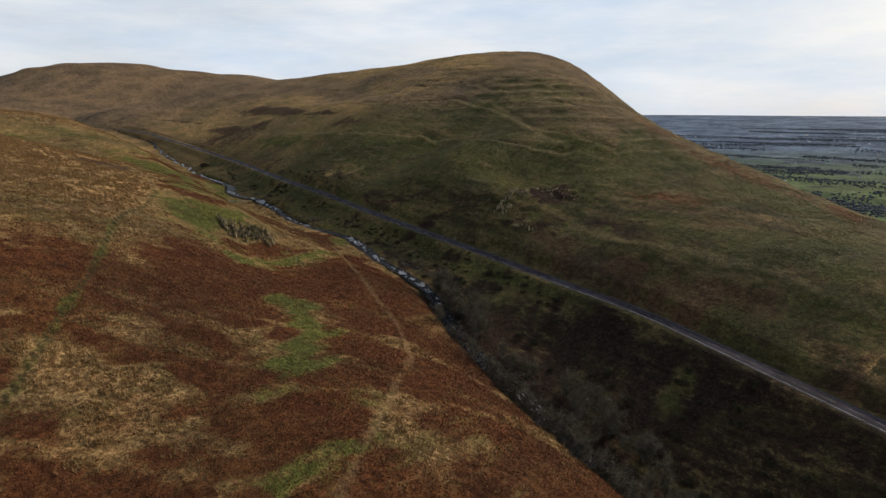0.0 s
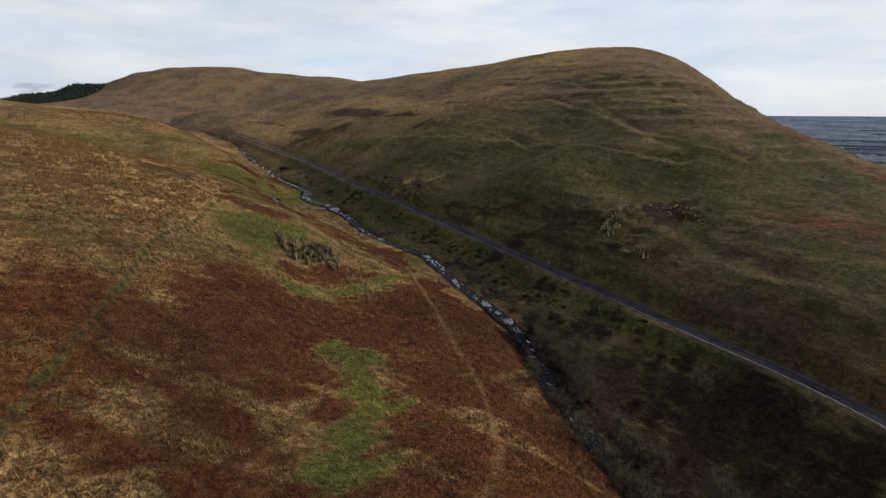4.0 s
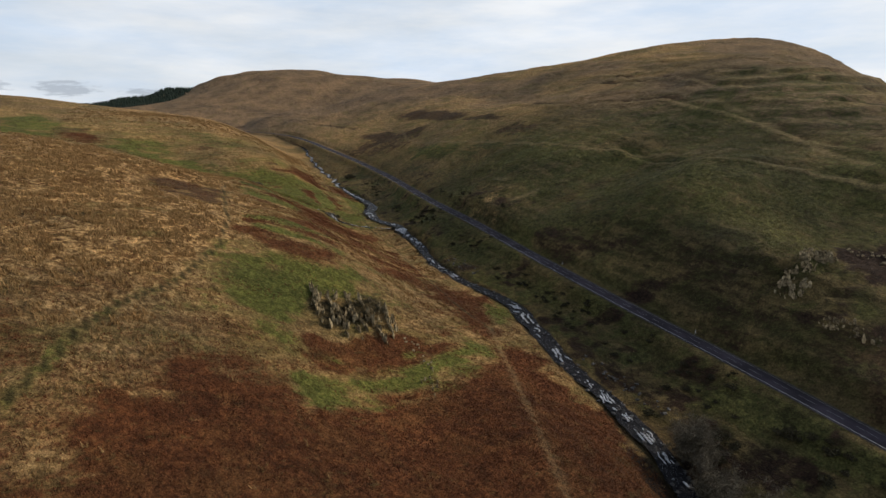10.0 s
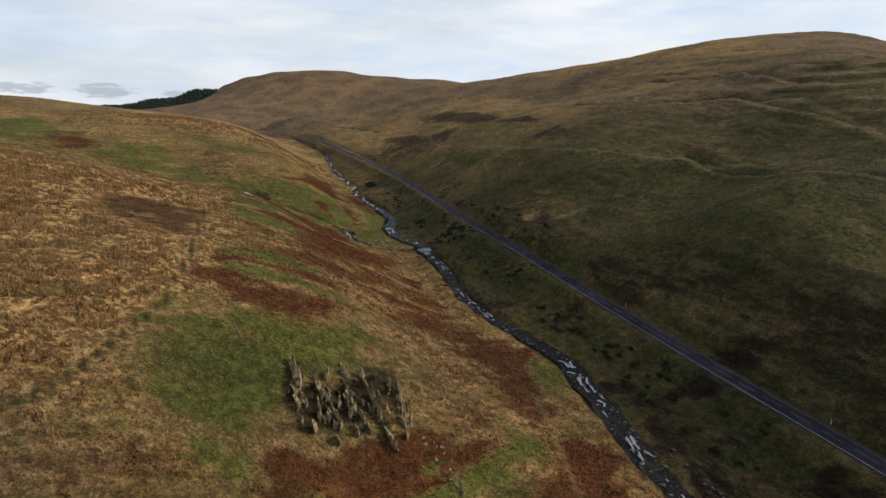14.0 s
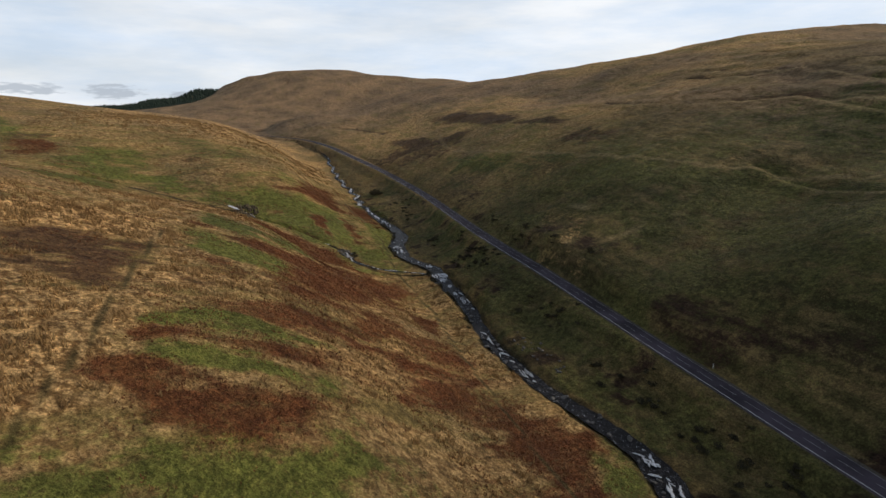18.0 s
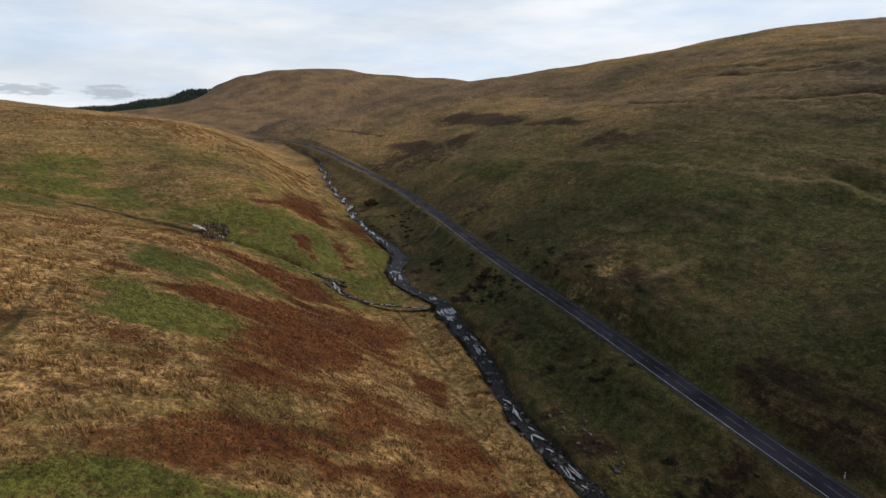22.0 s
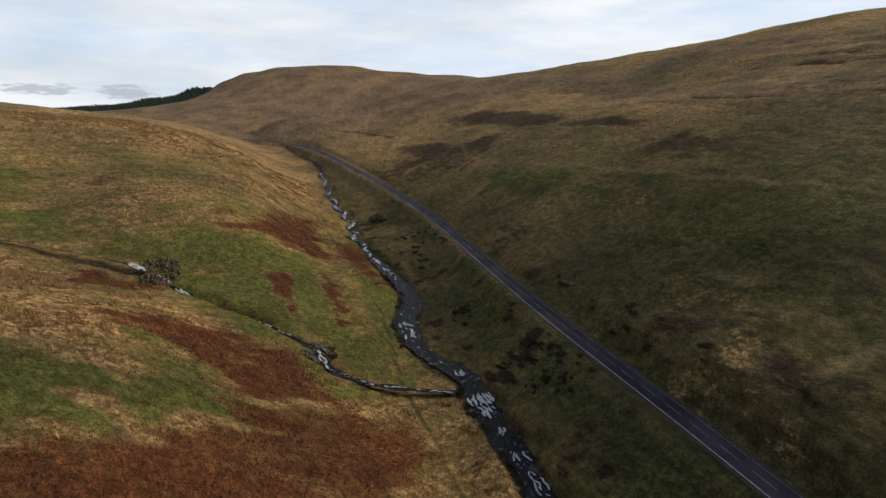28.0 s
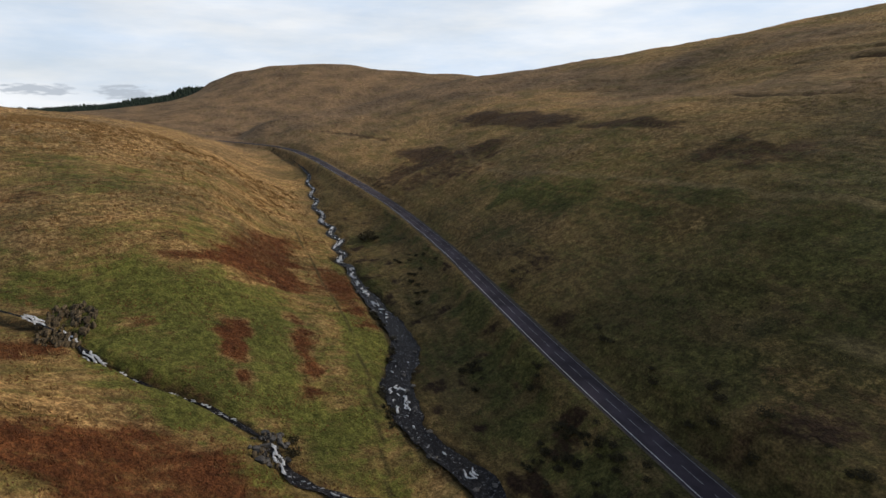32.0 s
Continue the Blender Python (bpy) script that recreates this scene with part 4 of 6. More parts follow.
TRACKS = (
    ((140, -74), (129, -75), (100, -77), (82, -78), (63, -82), (44, -91), (33, -99), (23, -104), (12, -108), (-15, -118), (-60, -140)),
    ((60, -12), (45, -18), (23, -27), (6, -34), (-15, -42), (-30, -46), (-52, -59), (-72, -82), (-88, -102), (-110, -120)),
    ((345, 1), (297, 3), (263, 4), (237, 3), (218, 1), (199, -2), (176, -2.5), (155, -3.5), (122, -10), (91, -13), (75, -14), (58, -13)),
    ((405, 101), (367, 89.5), (334, 84.5), (301, 88.5), (263, 93), (223, 93.5), (190, 94.5), (160, 101), (126, 116), (90, 128)),
    ((206, 193), (142, 178.5), (102, 163), (57, 136.5), (42, 134)),
)
# pale grassy lips of the lava ledges on the big hill, and sheep paths
LEDGES = (
    ((384, 166), (330, 160), (286, 156), (250, 154), (219, 156), (178, 173), (134, 176), (96, 190), (71, 196)),
    ((284, 235), (228, 225), (167, 202), (143, 199)),
    ((270, 269), (200, 269), (145, 257)),
    ((322, 227), (260, 215), (229, 212), (192, 218)),
    ((199, 235), (154, 234), (116, 225), (89, 233)),
    ((162, 170), (115, 163), (73, 146), (43, 144), (10, 139)),
    ((142, 110), (110, 106), (83, 101), (57, 113), (32, 123)),
    ((560, 39), (529, 57), (475, 76), (468, 67)),
    ((144, 51), (142, 66), (137, 77)),
    ((189, 61), (168, 62)),
    ((-18, 59), (-45, 55), (-65, 58), (-103, 55), (-128, 44)),
)


def cover(x, y):
    """How far each kind of plant cover holds a spot, from 0 to 1."""
    u, v = to_uv(x, y)
    names = ("bracken", "straw", "turf", "heather", "brown", "scrub", "rock")
    out = {k: np.zeros(np.shape(u)) for k in names}
    wu, wv = u + 6 * grain(x, y, 12, 3, 11), v + 3.5 * grain(x, y, 9, 3, 12)
    for kind, u0, v0, ru, rv, a, s in PATCHES:
        reach = 2.1 * max(ru, rv)
        near = np.flatnonzero((np.abs(wu - u0) < reach) & (np.abs(wv - v0) < reach))
        if not len(near):
            continue
        c, n = math.cos(a), math.sin(a)
        p, q = (wu[near] - u0) * c + (wv[near] - v0) * n, -(wu[near] - u0) * n + (wv[near] - v0) * c
        r = np.sqrt((p / ru) ** 2 + (q / rv) ** 2) + 1.3 * grain(p * rv / ru, q, max(3.0, 0.9 * rv), 3, u0 % 7)
        m = s * (1 - step(0.35, 1.55, r))
        for other in out:
            if other != kind:
                out[other][near] *= 1 - 0.85 * m
        out[kind][near] = np.maximum(out[kind][near], m)
    for kind, strength, ring in AREAS:
        lo, hi = ring.min(0) - 9, ring.max(0) + 9
        near = np.flatnonzero((u > lo[0]) & (u < hi[0]) & (v > lo[1]) & (v < hi[1]))
        if not len(near):
            continue
        x1, y1 = x[near], y[near]
        p, q = u[near] + 3.0 * grain(x1, y1, 9, 3, 11) + 1.6 * grain(x1, y1, 2.6, 2, 14), v[near] + 2.4 * grain(x1, y1, 8, 3, 12) + 1.6 * grain(x1, y1, 2.6, 2, 17)
        d, _ = to_line(p, q, [tuple(c) for c in ring] + [tuple(ring[0])])
        inside = np.zeros(len(p), bool)
        for (u0, v0), (u1, v1) in zip(ring, np.roll(ring, -1, 0)):
            if u0 != u1:
                inside ^= ((u0 > p) != (u1 > p)) & (q < v0 + (p - u0) * (v1 - v0) / (u1 - u0))
        soft = min(8.0, max(2.4, 0.10 * np.hypot(*(ring.max(0) - ring.min(0)))))
        wisp = 0.9 * grain(0.25 * (p * 0.276 + q * 0.961), q * 0.276 - p * 0.961, 3.0, 3, 18) + 0.7 * grain(x1, y1, 7, 3, 19)
        m = np.clip(strength * step(-soft, soft, np.where(inside, d, -d) + 2.2 * soft * wisp) * (0.98 + 0.9 * wisp), 0, 1)
        for other in names:
            if other != kind and other != "rock":
                out[other][near] *= 1 - 0.92 * m
        out[kind][near] = np.maximum(out[kind][near], m)
    d, _ = to_line(u, v, BURN)
    out["rock"] = np.maximum(out["rock"], 0.9 * (1 - step(0.6, 2.6, d - curve(BURN_W, u, 1) + 2 * grain(x, y, 5, 2, 13))) * (1 - 0.5 * step(300, 380, u)) * (u < 560))
    d, _ = to_line(u, v, SIDE_BURN)
    out["rock"] = np.maximum(out["rock"], 0.8 * (1 - step(0.3, 1.3 + 1.6 * np.exp(-((u - 242) / 9) ** 2) + 1.5 * np.exp(-((u - 208) / 6) ** 2), d + 1.5 * grain(x, y, 4, 2, 15))))
    out["heather"] = np.maximum(out["heather"], 0.6 * (1 - step(1.0, 3.4, d + 2.2 * grain(x, y, 5, 2, 39))) * step(-0.1, 0.1, grain(x, y, 9, 2, 50)))
    # dark clumps on the bank between burn and road, and steep scrub above the road's cutting
    bank = step(1.5, 4, v - curve(BURN, u, 1)) * (1 - step(-5, -3, v - curve(ROAD, u, 1))) * (1 - step(330, 420, u))
    out["scrub"] = np.maximum(out["scrub"], 0.66 * bank * step(0.07, 0.2, 0.75 * grain(x, y, 9, 3, 31) + 0.55 * grain(x, y, 3.5, 2, 32) + 0.06 * (1 - step(40, 90, u))))
    over = step(3.0, 5.0, v - curve(ROAD, u, 1)) * (1 - step(12, 30, v - curve(ROAD, u, 1))) * (1 - step(230, 330, u))
    out["scrub"] = np.maximum(out["scrub"], 0.55 * over * step(0.02, 0.20, grain(x, y, 13, 3, 33)))
    # the far hill and the head of the glen: bleached grass with brown flecks
    out["upland"] = np.clip(step(430, 640, u) + step(110, 190, v) * step(-60, 60, u) * step(-0.12, 0.12, grain(u * 0.5, v, 50, 4, 35)) * 0.75, 0, 0.95)
    out["heather"] = np.maximum(out["heather"], 0.45 * step(520, 700, u) * step(0.10, 0.26, grain(u * 0.5, v * 1.5, 45, 4, 34)))
    gorge = (1 - step(7, 15, np.abs(v - curve(BURN, u, 1)) + 5 * grain(x, y, 9, 2, 16))) * (1 - step(-10, 25, u)) * step(-14, -6, v - curve(BURN, u, 1))
    out["scrub"] = np.maximum(out["scrub"], gorge)
    # picks the paler painted-sunlight tones; partly on for the road's slope up the glen
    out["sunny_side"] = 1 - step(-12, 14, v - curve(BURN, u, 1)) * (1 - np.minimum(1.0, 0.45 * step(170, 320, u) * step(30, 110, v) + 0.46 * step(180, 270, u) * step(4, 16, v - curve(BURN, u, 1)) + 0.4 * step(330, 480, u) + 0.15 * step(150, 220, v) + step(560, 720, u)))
    trod = np.zeros(np.shape(u))
    for line in (TRACKS[0], TRACKS[2]):
        d, _ = near_line(u, v, line, 5)
        trod = np.maximum(trod, 0.9 * (1 - step(0.1, 1.15, d)))
    out["trod"] = trod
    z, low = land(x, y)
    t, firm = ledge_phase(x, y, z)
    out["ledge"] = step(130, 180, v) * firm * step(0.62, 0.80, t) * (1 - step(0.9, 1.0, t)) * (1 - step(430, 560, u)) * (1 - 0.5 * step(190, 290, u))
    for line, wide, firm_ in ((TRACKS[1], 1.1, 0.5), (TRACKS[3], 1.6, 0.6), (TRACKS[4], 2.2, 0.65)):
        d, _ = to_line(u, v, line)
        out["pale_track"] = np.maximum(out.get("pale_track", 0), firm_ * (1 - step(0.4, wide, d + 1.2 * grain(x, y, 6, 2, 36))))
    for line in LEDGES:
        d, _ = near_line(u, v, line, 20)
        gap = step(-0.22, 0.02, grain(x, y, 17, 2, 55))
        out["pale_track"] = np.maximum(out["pale_track"], 0.62 * gap * (1 - step(0.5, 2.8, d + 2.0 * grain(x, y, 7, 2, 36))))
        above, _ = near_line(u, v - 5.5, line, 20)
        out["brown"] = np.maximum(out["brown"], 0.62 * gap * (1 - step(1.0, 6.0, above + 3.0 * grain(x, y, 9, 2, 56))))
    d, _ = to_line(u, v, TRACKS[0])
    out["turf"] = np.maximum(out["turf"], 0.5 * (1 - step(0.4, 2.0, d + 1.2 * grain(x, y, 5, 2, 37))) * (1 - step(30, 70, u)))
    out["straw"] = out["straw"] * (1 - out["turf"])
    # streaks of green and of bracken that run down the sunny slope
    p, q = u * 0.276 + v * 0.961, v * 0.276 - u * 0.961
    sunny = 1 - step(-6, 2, v - curve(BURN, u, 1))
    bands, wisps = grain(p * 0.28, q, 11, 4, 52), grain(p * 0.22, q, 7, 4, 53)
    mid = step(105, 170, u) * (1 - 0.8 * step(275, 340, u)) * (1 - step(380, 470, u)) * (1 - 0.5 * step(-60, -110, v))
    out["turf"] = np.maximum(out["turf"], 0.40 * sunny * step(165, 215, u) * (1 - step(330, 420, u)) * (1 - 0.9 * np.maximum(out["bracken"], 0.6 * out["straw"])))
    out["turf"] = np.maximum(out["turf"], 0.36 * sunny * mid * step(-0.02, 0.14, bands) * (1 - 0.8 * out["bracken"]))
    slope = (1 - 0.45 * step(90, 150, u)) * (1 - step(300, 400, u))
    out["bracken"] = np.maximum(out["bracken"], 0.34 * sunny * slope * step(0.0, 0.18, wisps) * (1 - 0.7 * out["turf"]) * (1 - 0.75 * out["straw"] * step(40, 70, u) * step(-70, -90, v)))
    out["straw"] = out["straw"] * (1 - 0.7 * np.maximum(out["bracken"], out["turf"]))
    # bleached streaks through the lower bracken
    p, q = 0.74 * v - 0.67 * u, 0.67 * v + 0.74 * u
    pale = 0.62 * sunny * (1 - step(-35, 5, u)) * (1 - out["turf"]) * step(0.02, 0.20, grain(p * 0.2, q, 6, 4, 59) + 0.35 * grain(x, y, 22, 2, 60))
    out["straw"] = np.maximum(out["straw"], pale)
    out["bracken"] = out["bracken"] * (1 - 0.75 * pale)
    # the foot of the shaded hillside is greener
    low_green = step(2, 8, v - curve(BURN, u, 1)) * (1 - step(100, 180, v)) * (1 - step(360, 460, u))
    out["turf"] = np.maximum(out["turf"], (0.62 - 0.25 * step(150, 260, u)) * low_green * step(-0.25, 0.15, grain(x, y, 24, 4, 38)))
    out["turf"] = np.maximum(out["turf"], 0.62 * bank * step(-0.2, 0.1, grain(x, y, 12, 3, 54)))
    out["turf"] = out["turf"] * (1 - 0.9 * out["scrub"])
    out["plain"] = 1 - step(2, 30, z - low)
    # how far the painted haze has taken over the plain's colour
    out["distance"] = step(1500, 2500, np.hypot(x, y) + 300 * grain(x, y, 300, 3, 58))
    return out


# ---- ground ----


def spread(lo, hi, pitch, far_lo, far_hi, growth=1.11):
    mid = list(np.arange(lo, hi + 0.01, pitch))
    a, s = [], pitch
    while (a[-1] if a else hi) < far_hi:
        s *= growth if s < 9 or len(a) > 90 else 1.02
        a.append((a[-1] if a else hi) + s)
    b, s = [], pitch
    while (b[-1] if b else lo) > far_lo:
        s *= growth if s < 9 or len(b) > 90 else 1.02
        b.append((b[-1] if b else lo) - s)
    return np.array(b[::-1] + mid + a)


def mesh_from(name, verts, faces, mat, smooth=False):
    """A mesh from arrays of corners and of faces with equal numbers of corners."""
    me = bpy.data.meshes.new(name)
    verts, faces = np.asarray(verts, float), np.asarray(faces, int)
    me.vertices.add(len(verts))
    me.vertices.foreach_set("co", verts.ravel())
    k = faces.shape[1]
    me.loops.add(faces.size)
    me.loops.foreach_set("vertex_index", faces.ravel())
    me.polygons.add(len(faces))
    me.polygons.foreach_set("loop_start", np.arange(len(faces)) * k)
    if smooth:
        me.polygons.foreach_set("use_smooth", np.ones(len(faces), bool))
    me.materials.append(mat)
    me.update(calc_edges=True)
    me.validate()
    return me


def grid_faces(n, m):
    i, j = np.meshgrid(np.arange(n - 1), np.arange(m - 1), indexing="ij")
    a = (i * m + j).ravel()
    return np.stack([a, a + m, a + m + 1, a + 1], 1)


gu = np.concatenate([spread(-130, 360, 1.2, -4800, 360), np.arange(362.6, 559, 2.6), spread(560, 560, 2.6, 560, 4800)])
gv = np.concatenate([spread(-140, 120, 1.2, -4800, 120), np.arange(122.4, 339, 2.4), spread(340, 340, 2.6, 340, 4800)])
UU, VV = np.meshgrid(gu, gv, indexing="ij")
GX, GY = to_xy(UU.ravel(), VV.ravel())
GZ = ground_height(GX, GY)
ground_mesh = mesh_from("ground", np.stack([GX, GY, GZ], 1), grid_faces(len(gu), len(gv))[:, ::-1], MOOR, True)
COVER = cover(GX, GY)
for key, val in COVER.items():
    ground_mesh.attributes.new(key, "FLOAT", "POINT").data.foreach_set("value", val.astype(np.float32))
place = ground_mesh.attributes.new("lie", "FLOAT_VECTOR", "POINT")
along_slope = np.stack([0.3 * UU.ravel(), VV.ravel(), GZ], 1)
c75, s75 = math.cos(radians(74)), math.sin(radians(74))
down_slope = np.stack([0.24 * (UU.ravel() * c75 + VV.ravel() * s75), VV.ravel() * c75 - UU.ravel() * s75 + 700, 0 * GZ], 1)
on_left = (VV.ravel() < curve(BURN, UU.ravel(), 1))[:, None]
place.data.foreach_set("vector", np.where(on_left, down_slope, along_slope).astype(np.float32).ravel())
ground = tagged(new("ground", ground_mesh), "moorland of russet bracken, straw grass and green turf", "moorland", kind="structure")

GRID = GZ.reshape(len(gu), len(gv))


def on_ground(x, y):
    """Height of the built ground sheet."""
    u, v = to_uv(np.asarray(x, float), np.asarray(y, float))
    i, j = np.clip(np.searchsorted(gu, u) - 1, 0, len(gu) - 2), np.clip(np.searchsorted(gv, v) - 1, 0, len(gv) - 2)
    s, t = (u - gu[i]) / (gu[i + 1] - gu[i]), (v - gv[j]) / (gv[j + 1] - gv[j])
    return (GRID[i, j] * (1 - s) + GRID[i + 1, j] * s) * (1 - t) + (GRID[i, j + 1] * (1 - s) + GRID[i + 1, j + 1] * s) * t


def cover_at(x, y):
    """The plant cover stored on the ground sheet, read at any spot."""
    u, v = to_uv(np.asarray(x, float), np.asarray(y, float))
    i, j = np.clip(np.searchsorted(gu, u) - 1, 0, len(gu) - 2), np.clip(np.searchsorted(gv, v) - 1, 0, len(gv) - 2)
    s, t = (u - gu[i]) / (gu[i + 1] - gu[i]), (v - gv[j]) / (gv[j + 1] - gv[j])
    a, m = i * len(gv) + j, len(gv)
    return {k: (c[a] * (1 - s) + c[a + m] * s) * (1 - t) + (c[a + 1] * (1 - s) + c[a + m + 1] * s) * t for k, c in COVER.items()}


def ribbon(table, offsets, lift, spacing, u0, u1):
    """Corners of a strip that follows a line, one row for each station; offsets are metres to its side."""
    u = np.arange(u0, u1 + 0.01, spacing)
    v, z = curve(table, u, 1), curve(table, u, 2)
    du, dv = np.gradient(u), np.gradient(v)
    n = np.hypot(du, dv)
    rows = []
    for o, l in zip(offsets, lift):
        x, y = to_xy(u - dv / n * o, v + du / n * o)
        rows.append(np.stack([x, y, z + l], 1))
    return np.stack(rows, 1), u


def part(name, mesh, parent, label=""):
    ob = new(name, mesh)
    ob.parent = parent
    if label:
        ob["label"] = label
    return ob


# ---- road ----
P, _ = ribbon(ROAD, (-2.5, -2.3, -1.2, 0, 1.2, 2.3, 2.5), (-0.1, 0.0, 0.04, 0.06, 0.04, 0.0, -0.1), 2.0, -300, 600)
road = tagged(new("road", mesh_from("road", P.reshape(-1, 3), grid_faces(P.shape[0], 7), ASPHALT, True)), "narrow two-lane grey asphalt hill road with white markings", "road", kind="structure")
for side in (-1, 1):
    a, b = (2.05, 2.12) if side > 0 else (-2.16, -2.04)
    P, _ = ribbon(ROAD, (a, b), (0.014, 0.014), 2.0, -300, 520)
    part("edge_line", mesh_from("edge_line", P.reshape(-1, 3), grid_faces(P.shape[0], 2), PAINT if side < 0 else WORNPAINT), road, "thin worn white edge line")
    a, b = (2.3, 3.5) if side > 0 else (-2.9, -2.3)
    P, _ = ribbon(ROAD, (a, 0.5 * (a + b), b), (-0.06, -0.04, -0.16), 2.0, -300, 600)
    tagged(new("road_verge", mesh_from("road_verge", P.reshape(-1, 3), grid_faces(P.shape[0], 3), GRAVEL, True)), "gravelly worn verge beside the road", "verge", kind="structure")
for k, u0 in enumerate(np.arange(-162.6, 420, 6.0)):
    P, _ = ribbon(ROAD, (-0.038, 0.038), (0.072, 0.072), 1.0, u0, u0 + 4.0)
    part("centre_dash", mesh_from("centre_dash", P.reshape(-1, 3), grid_faces(P.shape[0], 2), WORNPAINT), road)

# ---- water ----


def water(name, table, widths, u0, u1, spacing):
    u = np.arange(u0, u1, spacing)
    v, z, w = curve(table, u, 1), curve(table, u, 2), curve(widths, u, 1)
    du, dv = np.gradient(u), np.gradient(v)
    n = np.hypot(du, dv)
    rows = []
    for o in (-1.45, -0.9, -0.3, 0.3, 0.9, 1.45):
        reach = o * w * (0.86 + 0.9 * grain(u, np.full(len(u), 40.0 * np.sign(o)), 4.0, 3, 61)) + 0.5 * np.sign(o) * (abs(o) > 1)
        uu, vv = u - dv / n * reach, v + du / n * reach
        x, y = to_xy(uu, vv)
        rows.append(np.stack([x, y, z + 0.05 + 0.22 * grain(x, y, 1.6, 2, 21)], 1))
    P = np.stack(rows, 1)
    return mesh_from(name, P.reshape(-1, 3), grid_faces(P.shape[0], 6), WATER, True)


burn = tagged(new("water", water("water", BURN, BURN_W, -260, 600, 0.8)), "dark peaty hill burn with white riffles between boulders", "stream", kind="structure")


def foam_mesh(name, seed):
    """A ragged fleck of white water, a metre long, a little domed."""
    rng = np.random.RandomState(seed)
    n = 11
    verts = [(0.1 * rng.randn(), 0.05 * rng.randn(), 0.10)]
    for ring, lift in ((0.55, 0.08), (1.0, -0.05)):
        for k in range(n):
            a = 2 * math.pi * k / n
            r = ring * (0.32 + 0.32 * rng.rand())
            verts.append((r * math.cos(a), 0.5 * r * math.sin(a), lift * (0.6 + 0.8 * rng.rand())))
    faces = []
    for k in range(n):
        q = (k + 1) % n
        faces += [(0, 1 + k, 1 + q), (1 + k, 1 + n + k, 1 + n + q), (1 + k, 1 + n + q, 1 + q)]
    return mesh_from(name, verts, faces, FOAM, True)


FLECKS = [foam_mesh("foam", 40 + i) for i in range(6)]
rng = np.random.RandomState(3)


def along_line(table, s):
    """Place, level and heading at the share s of a line's length."""
    t = np.array(table, float)
    l = np.concatenate([[0], np.cumsum(np.hypot(np.diff(t[:, 0]), np.diff(t[:, 1])))])
    p = s * l[-1]
    u, v, z = (np.interp(p, l, t[:, c]) for c in range(3))
    u2, v2 = (np.interp(p + 1, l, t[:, c]) for c in range(2))
    u1, v1 = (np.interp(p - 1, l, t[:, c]) for c in range(2))
    x1, y1 = to_xy(u1, v1)
    x2, y2 = to_xy(u2, v2)
    return u, v, z, math.atan2(y2 - y1, x2 - x1)


# riffles, thickest where the bed drops
RIFFLES = ((350, 18, 28.0), (425, 14, 25.0), (290, 8, 24.0), (225, 7, 24.0), (165, 5, 16.0), (90, 5, 25.0), (35, 6, 22.0), (-20, 3, 16.0), (184, 13, 1.8), (334, 6, 1.5), (300, 5, 3.0), (265, 6, 3.0), (222, 5, 1.5), (160, 4, 4.0), (135, 4, 5.0), (75, 6, 3.0), (58, 5, 3.0), (44, 5, 3.0), (30, 6, 4.0), (12, 5, 4.0), (-8, 4, 4.0), (-66, 8, 3.0), (365, 9, 9.0), (405, 9, 14.0), (440, 5, 10.0), (320, 6, 6.0), (285, 5, 6.0), (118, 3, 5.0), (240, 4, 4.0))
for u0, count, wide in RIFFLES:
    for k in range(count):
        u = u0 + rng.randn() * wide
        w = float(curve(BURN_W, np.array([u]), 1)[0])
        v, z = float(curve(BURN, np.array([u]), 1)[0]), float(curve(BURN, np.array([u]), 2)[0])
        v += rng.uniform(-0.85, 0.85) * w
        x, y = to_xy(u, v)
        s = rng.uniform(0.5, 1.6) * (1.25 if u0 == 184 else 0.6 if wide > 12 else 1.0) * (1.6 if u > 270 else 1.0)
        f = part("foam", FLECKS[rng.randint(6)], burn)
        f.matrix_basis = pose(x, y, z + 0.22, 0, rng.uniform(-6, 6), 133 + rng.uniform(-40, 40)) @ Matrix.Diagonal((s * rng.uniform(1.0, 2.0), s * rng.uniform(0.5, 1.0), s, 1))



def cascade(u0, long_, strands, share, seed, drop=0.0):
    """White strands where the burn slides over a step in its bed."""
    r = np.random.RandomState(seed)
    for k in range(strands):
        n = 9
        across = ((k + 0.5) / strands - 0.5) * 2.3 * share + 0.12 * r.randn()
        u = u0 + long_ * (np.linspace(0.5, -0.5, n) * r.uniform(0.6, 1.0) + 0.15 * r.randn())
        w = curve(BURN_W, u, 1)
        v = curve(BURN, u, 1) + across * w + 0.10 * np.cumsum(r.randn(n)) * w
        wide = (0.9 if strands > 9 else 0.55) * share * w / max(2, strands * 0.5) * r.uniform(0.35, 1.0, n) * np.where(np.arange(n) % (n - 1) == 0, 0.15, 1)
        z = curve(BURN, u, 2) + 0.30 + 0.10 * r.rand(n) + drop * np.linspace(1, 0, n) ** 1.5
        rows = [np.stack([*to_xy(u, v + o * wide), z + l], 1) for o, l in ((-1, -0.10), (0, 0.08), (1, -0.10))]
        part("white_fall", mesh_from("white_fall", np.stack(rows, 1).reshape(-1, 3), grid_faces(n, 3)[:, ::-1], FOAM, True), burn, "white tumbling fall")


